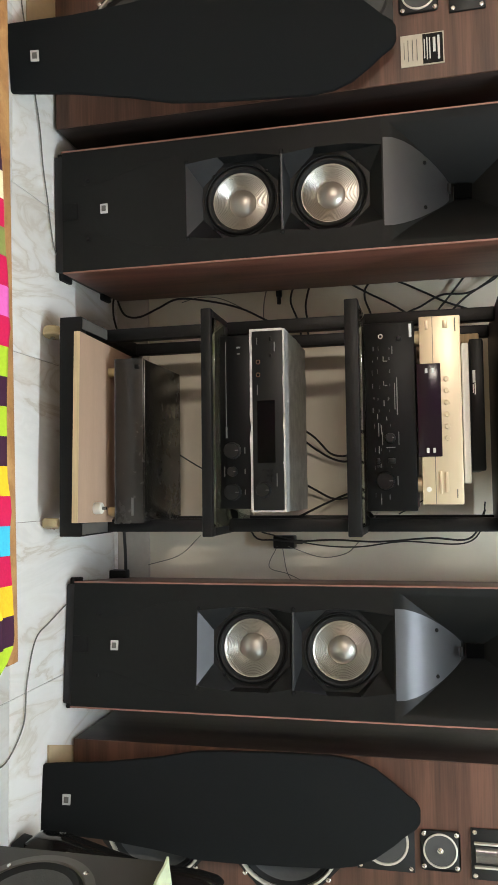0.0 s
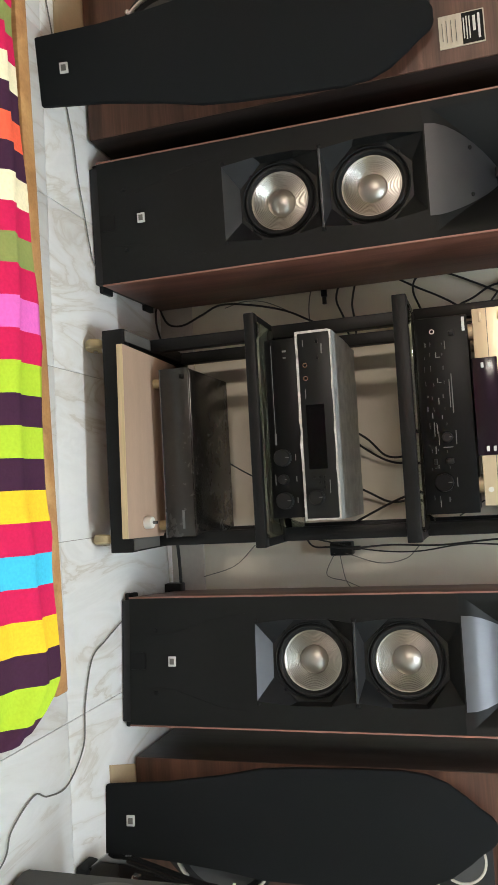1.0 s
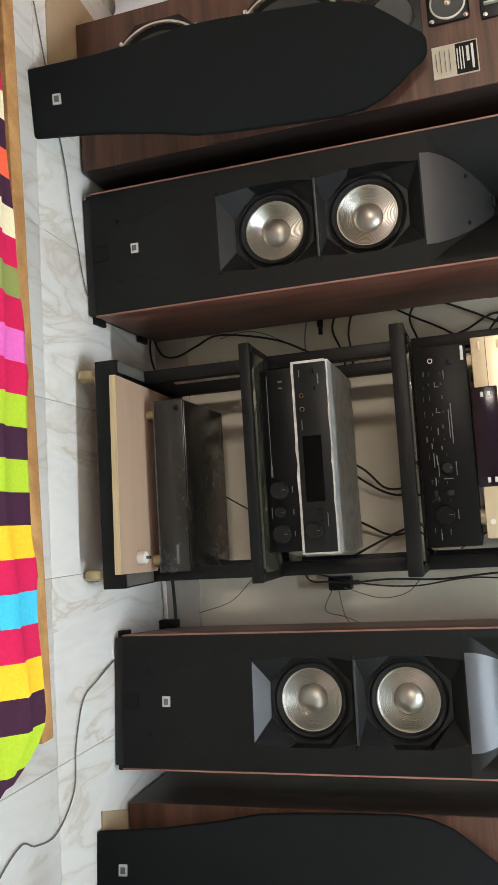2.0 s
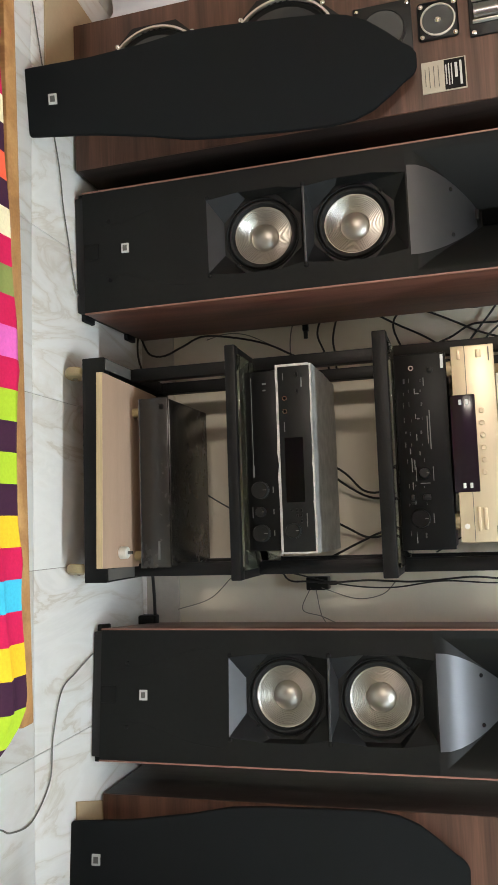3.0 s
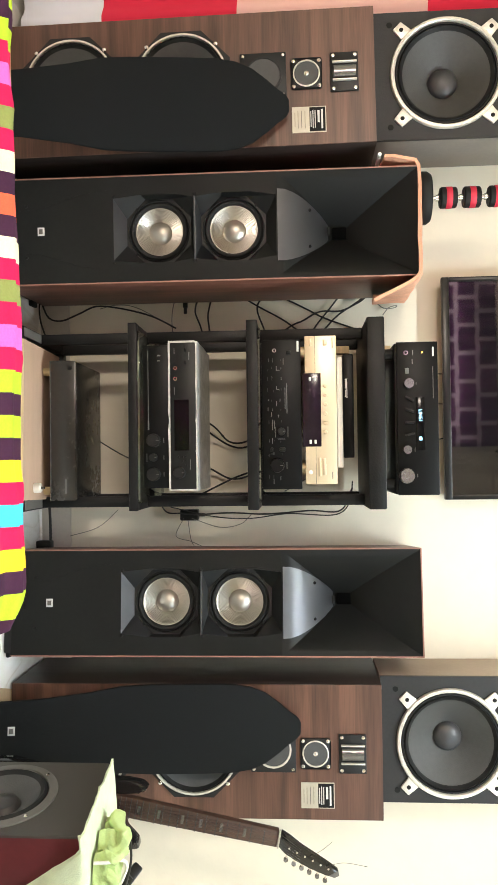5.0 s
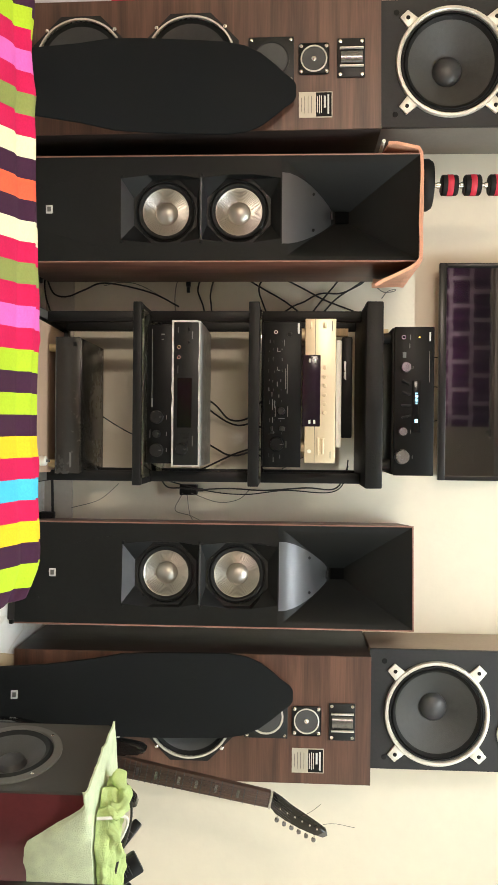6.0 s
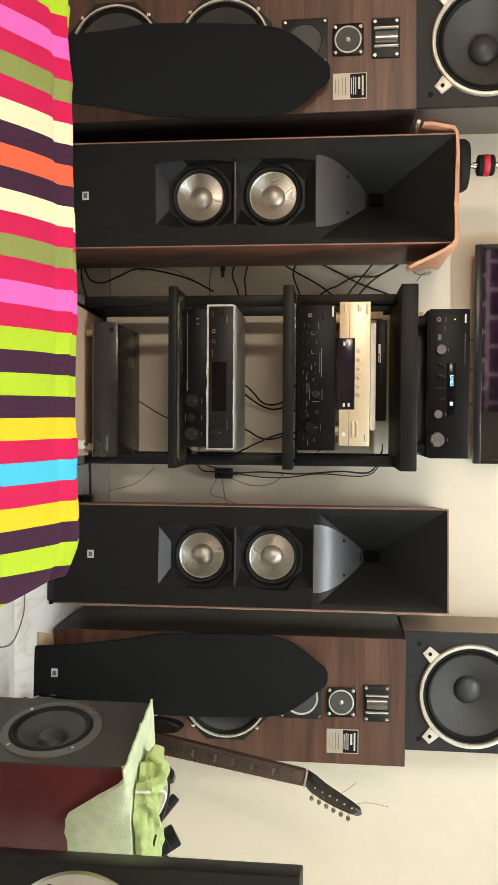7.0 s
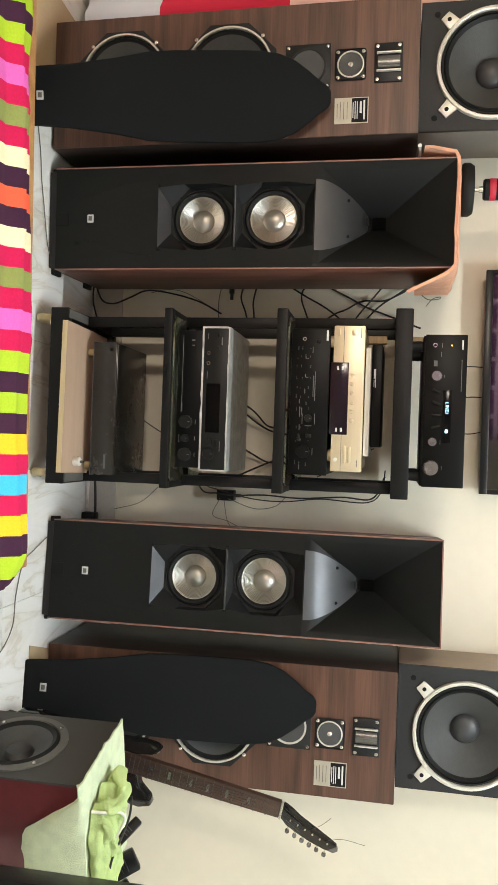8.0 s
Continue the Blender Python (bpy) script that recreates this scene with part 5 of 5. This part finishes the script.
# the guitar, on its foot, leaning a little sideways
guitar = thing("guitar", "black electric guitar with a dark neck leaning upright", "guitar", pose(1.105, 1.93, 0.02, 0, 10.8, 0))
half = [(0.0, 0.0), (0.09, 0.008), (0.13, 0.05), (0.14, 0.11), (0.13, 0.17), (0.112, 0.225), (0.105, 0.27), (0.115, 0.35), (0.118, 0.43), (0.105, 0.465), (0.085, 0.455), (0.06, 0.42), (0.035, 0.41)]
other = [(-0.03, 0.405), (-0.04, 0.45), (-0.052, 0.46), (-0.062, 0.44), (-0.062, 0.4), (-0.05, 0.32), (-0.045, 0.26), (-0.048, 0.2), (-0.052, 0.14), (-0.055, 0.09), (-0.045, 0.03), (-0.02, 0.004)]
part("body", prism(half + other, 0.0, 0.042, 0.006), M_GUITAR, guitar, "black glossy body with a double cutaway")
part("top", prism([(x * 0.955, 0.009 + z * 0.955) for x, z in half + other], -0.003, -0.001), M_GUITAR, guitar)
part("pick_guard", prism([(0.04, 0.2), (0.1, 0.22), (0.095, 0.3), (0.1, 0.36), (0.04, 0.34)], -0.0055, -0.0035), M_GUITAR, guitar)
part("neck", prism([(-0.028, 0.30), (0.028, 0.30), (0.0215, 0.815), (-0.0215, 0.815)], -0.012, 0.012, 0.003), M_FRET, guitar, "dark rosewood neck")
for k in range(19):
    z = 0.815 - 0.648 * (1 - 2 ** (-(k + 1) / 12))
    x = 0.0215 + 0.0065 * (0.815 - z) / 0.515
    f = part("fret", box(-x, x, -0.0138, -0.0118, z - 0.001, z + 0.001), M_FACET, guitar)
for k in (2, 4, 6, 8, 11, 14):
    z = 0.815 - 0.648 * (1 - 2 ** (-(k + 0.5) / 12))
    part("fret_marker", box(-0.011, 0.011, -0.0126, -0.0118, z - 0.004, z + 0.004), M_KNOB, guitar)
part("nut", box(-0.0215, 0.0215, -0.0165, 0.0, 0.8155, 0.8205, 0.0008), M_PLATE, guitar)
part("headstock", prism([(-0.021, 0.821), (0.021, 0.821), (0.034, 0.838), (0.047, 0.87), (0.059, 0.91), (0.067, 0.95), (0.068, 0.975), (0.06, 0.986), (0.047, 0.98), (0.036, 0.955), (0.02, 0.915), (0.004, 0.875), (-0.012, 0.845)], -0.008, 0.008, 0.002), M_GUITAR, guitar, "slim black headstock")
part("headstock_tip", prism([(0.0665, 0.958), (0.0685, 0.975), (0.0605, 0.9865), (0.049, 0.981)], -0.0095, 0.0085, 0.002), M_FLANGE, guitar, "worn grey tip")
for k in range(6):
    x, z = 0.034 + 0.0062 * k, 0.845 + 0.0215 * k
    p = part("tuning_peg", box(x, x + 0.014, -0.003, 0.003, z - 0.002, z + 0.002), M_CHROME, guitar)
    part("button", lathe([(0.006, 0.003), (0.006, -0.003), (0, -0.004)], x + 0.018, z, 0, 14), M_KNOB, p)
    screw(guitar, x - 0.016, z + 0.003, -0.008, 0.0036, M_CHROME, "string_post")
for k in range(6):
    x = -0.016 + 0.0064 * k
    part("string", add_tube(bmesh.new(), [Vector((x * 1.25, -0.016, 0.12)), Vector((x, -0.0165, 0.82)), Vector((x * 1.0 + 0.03, -0.012, 0.88))], 0.00035, 4), M_KNOB, guitar)
part("bridge", box(-0.04, 0.04, -0.012, -0.002, 0.112, 0.128, 0.002), M_CHROME, guitar)
for z in (0.19, 0.27):
    part("pickup", box(-0.04, 0.04, -0.01, -0.002, z - 0.012, z + 0.012, 0.003), M_FACE, guitar)
for pts in ([(0.03, -0.009, 0.9), (0.0, -0.02, 0.93), (-0.03, -0.03, 0.95)], [(0.045, -0.009, 0.945), (0.02, -0.02, 0.99), (0.015, -0.025, 1.05)]):
    part("loose_string", tube(pts, 0.0007, 4), M_CABLE, guitar)
part("stand_foot", box(-0.02, 0.03, -0.01, 0.05, -0.019, 0.01, 0.004), M_RUBBER, guitar)

# ---- cables ----


def cable(points, radius, mat, label, name="cable"):
    c = thing(name, label, "cable", Matrix(), "loose cables")
    part("lead", tube(points, radius * 0.52), mat, c)
    return c


BACK = Y1 - 0.02
cable([(-0.95, 1.92, 0.005), (-0.75, 1.985, 0.005), (-0.6, 2.04, 0.005), (-0.5, 2.06, 0.005), (-0.42, 2.085, 0.005), (-0.35, 2.105, 0.005), (-0.3, 2.13, 0.005), (-0.26, 2.2, 0.005)], 0.0034, M_GREYCABLE, "grey speaker cable running along the marble floor")
cable([(0.6, 2.19, 0.005), (0.63, 2.1, 0.005), (0.66, 2.03, 0.005), (0.75, 1.99, 0.005), (0.84, 1.975, 0.005), (0.9, 1.9, 0.005), (0.895, 1.82, 0.005), (0.875, 1.77, 0.005), (0.91, 1.69, 0.005), (0.965, 1.64, 0.005), (1.0, 1.4, 0.005)], 0.0034, M_GREYCABLE, "grey speaker cable curving over the marble floor")
wall_lead = [(-0.285, 2.5, 0.02), (-0.258, 2.5, 0.022), (-0.214, 2.5, 0.045), (-0.205, 2.5, 0.09), (-0.228, 2.5, 0.15), (-0.251, 2.5, 0.21), (-0.24, 2.5, 0.3), (-0.212, 2.5, 0.399), (-0.17, 2.5, 0.48)]
cable(wall_lead, 0.006, M_CABLE, "black power cable arching beside the rack")
cable([(-0.285, 2.49, 0.02), (-0.245, 2.47, 0.02), (-0.19, 2.44, 0.035), (-0.13, 2.42, 0.06)], 0.0055, M_CABLE, "black power cable running under the rack shelf")

def wall_cable(line, radius, mat, label):
    """A cable that hangs flat against the wall: (x, z) along it."""
    cable([(x, BACK - (0.004 if k % 2 else 0.0), z) for k, (x, z) in enumerate(line)], radius, mat, label)


wall_cable([(-0.1, 0.575), (-0.175, 0.56), (-0.235, 0.54), (-0.284, 0.559), (-0.307, 0.602), (-0.307, 0.658), (-0.271, 0.714), (-0.237, 0.769), (-0.207, 0.824), (-0.173, 0.872), (-0.1, 0.96)], 0.0056, M_CABLE, "black cable looping wide against the wall")
wall_cable([(-0.1, 0.592), (-0.174, 0.588), (-0.22, 0.584), (-0.275, 0.598), (-0.299, 0.616), (-0.286, 0.651), (-0.288, 0.714), (-0.304, 0.77), (-0.304, 0.84), (-0.29, 0.937), (-0.287, 1.075), (-0.33, 1.16)], 0.0056, M_CABLE, "black cable climbing the wall behind the speaker")
wall_cable([(-0.1, 0.8), (-0.177, 0.771), (-0.231, 0.753), (-0.265, 0.763), (-0.283, 0.798), (-0.265, 0.853), (-0.231, 0.922), (-0.201, 0.976), (-0.17, 1.058), (-0.13, 1.16)], 0.0056, M_CABLE, "black cable looping up the wall")
wall_cable([(-0.12, 0.79), (-0.174, 0.865), (-0.193, 0.907), (-0.221, 0.963), (-0.223, 1.032), (-0.242, 1.08), (-0.27, 1.12), (-0.34, 1.17)], 0.0056, M_CABLE, "black cable slanting up behind the rack")
wall_cable([(-0.1, 0.9), (-0.174, 0.951), (-0.214, 0.983), (-0.262, 1.022), (-0.31, 1.05)], 0.0056, M_CABLE, "black cable crossing behind the rack")
wall_cable([(-0.1, 0.93), (-0.172, 0.989), (-0.213, 1.031), (-0.262, 1.105), (-0.34, 1.19)], 0.0056, M_CABLE, "black cable crossing behind the rack")
wall_cable([(-0.309, 0.979), (-0.3, 0.937), (-0.276, 0.94), (-0.267, 0.978), (-0.282, 1.026), (-0.287, 1.075)], 0.0056, M_CABLE, "small loop of black cable on the wall")
wall_cable([(-0.1, 0.47), (-0.178, 0.461), (-0.238, 0.462), (-0.287, 0.477), (-0.301, 0.495)], 0.0032, M_GREYCABLE, "thin grey wire running to the rack")
wall_cable([(-0.246, 1.155), (-0.227, 1.182), (-0.23, 1.216), (-0.236, 1.221), (-0.23, 1.196), (-0.205, 1.175)], 0.0032, M_GREYCABLE, "thin grey cable curling on the wall")
cable([(-0.25, BACK, 0.21), (-0.262, BACK, 0.27), (-0.25, BACK, 0.34), (-0.19, BACK, 0.45)], 0.0025, M_GREYCABLE, "thin grey wire running up the wall")
cable([(0.40, 2.46, 0.42), (0.445, 2.45, 0.45), (0.45, 2.45, 0.5), (0.455, 2.46, 0.56), (0.45, 2.46, 0.66), (0.455, 2.46, 0.78), (0.445, 2.46, 0.92), (0.445, 2.46, 1.02), (0.37, 2.45, 1.06)], 0.005, M_CABLE, "black cable bundle running up beside the rack")
cable([(0.43, 2.47, 0.46), (0.462, 2.47, 0.6), (0.47, 2.47, 0.72), (0.455, 2.47, 0.85), (0.46, 2.47, 1.0), (0.42, 2.46, 1.05), (0.35, 2.45, 1.06)], 0.004, M_CABLE, "black cable running up beside the rack")
cable([(0.47, 2.49, 0.5), (0.53, 2.52, 0.47), (0.55, 2.53, 0.52), (0.57, 2.54, 0.56)], 0.0022, M_GREYCABLE, "thin wire hanging from a wall adapter")
cable([(0.475, 2.49, 0.515), (0.54, 2.52, 0.52), (0.57, 2.54, 0.53)], 0.0022, M_GREYCABLE, "thin wire hanging from a wall adapter")
cable([(0.47, 2.49, 0.53), (0.5, 2.5, 0.62), (0.49, 2.5, 0.69), (0.455, 2.48, 0.73)], 0.0025, M_GREYCABLE, "thin wire sagging beside the rack")
cable([(0.44, 2.48, 0.28), (0.5, 2.53, 0.2), (0.53, 2.54, 0.1)], 0.0025, M_GREYCABLE, "thin wire running down to the floor")
cable([(0.15, 2.43, 0.14), (0.25, 2.47, 0.29), (0.3, 2.47, 0.4)], 0.004, M_CABLE, "black cable behind the lower shelf")
cable([(0.38, 2.42, 0.84), (0.33, 2.46, 0.93), (0.28, 2.46, 1.02)], 0.0035, M_CABLE, "black cable behind the disc player")
cable([(0.12, 2.42, 1.24), (0.1, 2.5, 1.32), (0.1, 2.52, 1.38)], 0.0035, M_CABLE, "black cable running up to the television")
cable([(0.19, 2.42, 1.24), (0.22, 2.5, 1.31), (0.21, 2.52, 1.38)], 0.0035, M_CABLE, "black cable running up to the television")
cable([(0.02, 2.42, 1.24), (0.0, 2.5, 1.31), (0.0, 2.52, 1.38)], 0.0035, M_CABLE, "black cable running up to the television")
cable([(0.1, 2.46, 0.5), (0.16, 2.5, 0.6), (0.215, 2.53, 0.655), (0.21, 2.53, 0.72), (0.15, 2.5, 0.79), (0.1, 2.46, 0.84)], 0.006, M_CABLE, "black cable drooping behind the receiver")
cable([(0.12, 2.46, 0.52), (0.2, 2.51, 0.61), (0.235, 2.535, 0.68), (0.225, 2.53, 0.75), (0.24, 2.5, 0.84)], 0.006, M_CABLE, "black cable drooping behind the receiver")
cable([(0.26, 2.46, 0.52), (0.31, 2.51, 0.6), (0.34, 2.535, 0.66), (0.325, 2.53, 0.73), (0.28, 2.5, 0.8), (0.25, 2.46, 0.86)], 0.006, M_CABLE, "black cable drooping behind the receiver")
cable([(0.39, 2.48, 0.56), (0.35, 2.52, 0.64), (0.325, 2.535, 0.7), (0.31, 2.52, 0.77), (0.33, 2.48, 0.85)], 0.006, M_CABLE, "black cable drooping behind the receiver")


def wall_plug(m, w, d, h, label):
    p = thing("plug_adapter", label, "plug adapter", m, "black plug adapters")
    part("body", box(-w / 2, w / 2, -d, 0, -h / 2, h / 2, 0.004), M_CASE, p)
    part("cable_neck", tube([(0, -d * 0.5, h / 2 - 0.002), (0, -d * 0.5, h / 2 + 0.02)], 0.006, 8, 3), M_CABLE, p)


wall_plug(Matrix.Translation((0.459, 2.535, 0.518)), 0.036, 0.045, 0.06, "black plug adapter in a wall outlet beside the rack")
wall_plug(Matrix.Translation((-0.27, 2.545, 0.507)) @ Matrix.Rotation(radians(90), 4, "Y"), 0.016, 0.02, 0.05, "small black plug hanging on the wall")
box_ = thing("floor_plug", "black cable plug resting on the floor by the wall", "plug", Matrix.Translation((0.555, 2.5, 0.0)))
part("body", box(-0.014, 0.014, -0.02, 0.02, 0.0, 0.05, 0.004), M_CASE, box_)
cable([(0.555, 2.5, 0.045), (0.48, 2.49, 0.047), (0.4, 2.47, 0.05)], 0.009, M_CABLE, "thick black cable from the floor plug to the rack")
box_ = thing("floor_plug", "black cable plug resting on the floor by the wall", "plug", Matrix.Translation((-0.3, 2.5, 0.0)))
part("body", box(-0.02, 0.02, -0.02, 0.02, 0.0, 0.05, 0.004), M_CASE, box_)
wedge = thing("wood_block", "small pale wooden block tucked behind the rack top", "block", Matrix.Translation((-0.06, 2.475, 1.13)))
part("body", box(-0.03, 0.03, -0.02, 0.02, 0.0, 0.06, 0.003), M_PLYEDGE, wedge)
strip = thing("wood_strip", "pale wooden strip lying behind the disc player", "strip", Matrix.Translation((-0.07, 2.41, 0.7825)))
part("body", box(-0.012, 0.012, -0.02, 0.02, 0.0, 0.27, 0.003), M_PLYEDGE, strip)

# ---- cardboard under the walnut speakers, cloth at the side ----
for x0, x1, y0, nm in ((-1.15, -0.8, 1.98, "flattened brown cardboard under the walnut speaker by the bed"), (0.925, 1.4, 2.1, "flattened brown cardboard under the walnut speaker by the guitar")):
    c = thing("cardboard_sheet", nm, "cardboard", Matrix.Translation((x0, y0, 0.0005)))
    part("sheet", prism([(0, 0), (x1 - x0, 0), (x1 - x0, 0.45), (0.07, 0.45), (0.045, 0.15)], -0.0042, 0, 0, Matrix.Rotation(radians(-90), 4, "X")), M_CARD, c)
hang = thing("checked_curtain", "red, pink and white checked cloth hanging in soft folds", "curtain", Matrix.Translation((-1.03, 2.3, 0.02)) @ Matrix.Rotation(radians(-8), 4, "Z"))
rows = [[(-0.012 * k, 0.016 * math.sin(k * 0.55) + 0.006 * math.sin(k * 0.23 + z), z) for k in range(60)] for z in [0.15 * j for j in range(16)]]
part("cloth", sheet(rows, 0.003), M_CHECK, hang, angle=80)

# ---- skirting, floor ----
structure("baseboard", box(X0, X1, Y1 - 0.012, Y1 - 0.0005, 0.0, 0.1, 0.002), M_SKIRT, "low beige tile skirting along the wall", "baseboard")
floor = structure("floor", box(X0 - 0.15, X1 + 0.15, Y0 - 0.15, Y1 + 0.15, -0.06, -0.003), M_GROUT, "polished white marble tile floor with grey veins", "floor")
SX, SY = 0.394, 0.6
tile_mesh = mesh_of("tile", box(0.0008, SX - 0.0008, 0.0008, SY - 0.0008, -0.0032, 0.0, 0.0006), M_TILE)
for i in range(-6, 7):
    for j in range(-7, 5):
        t = new("tile", tile_mesh)
        t.parent = floor
        t.location = (-0.013 + SX * i, 1.92 - SY + SY * j + 0.0, 0)
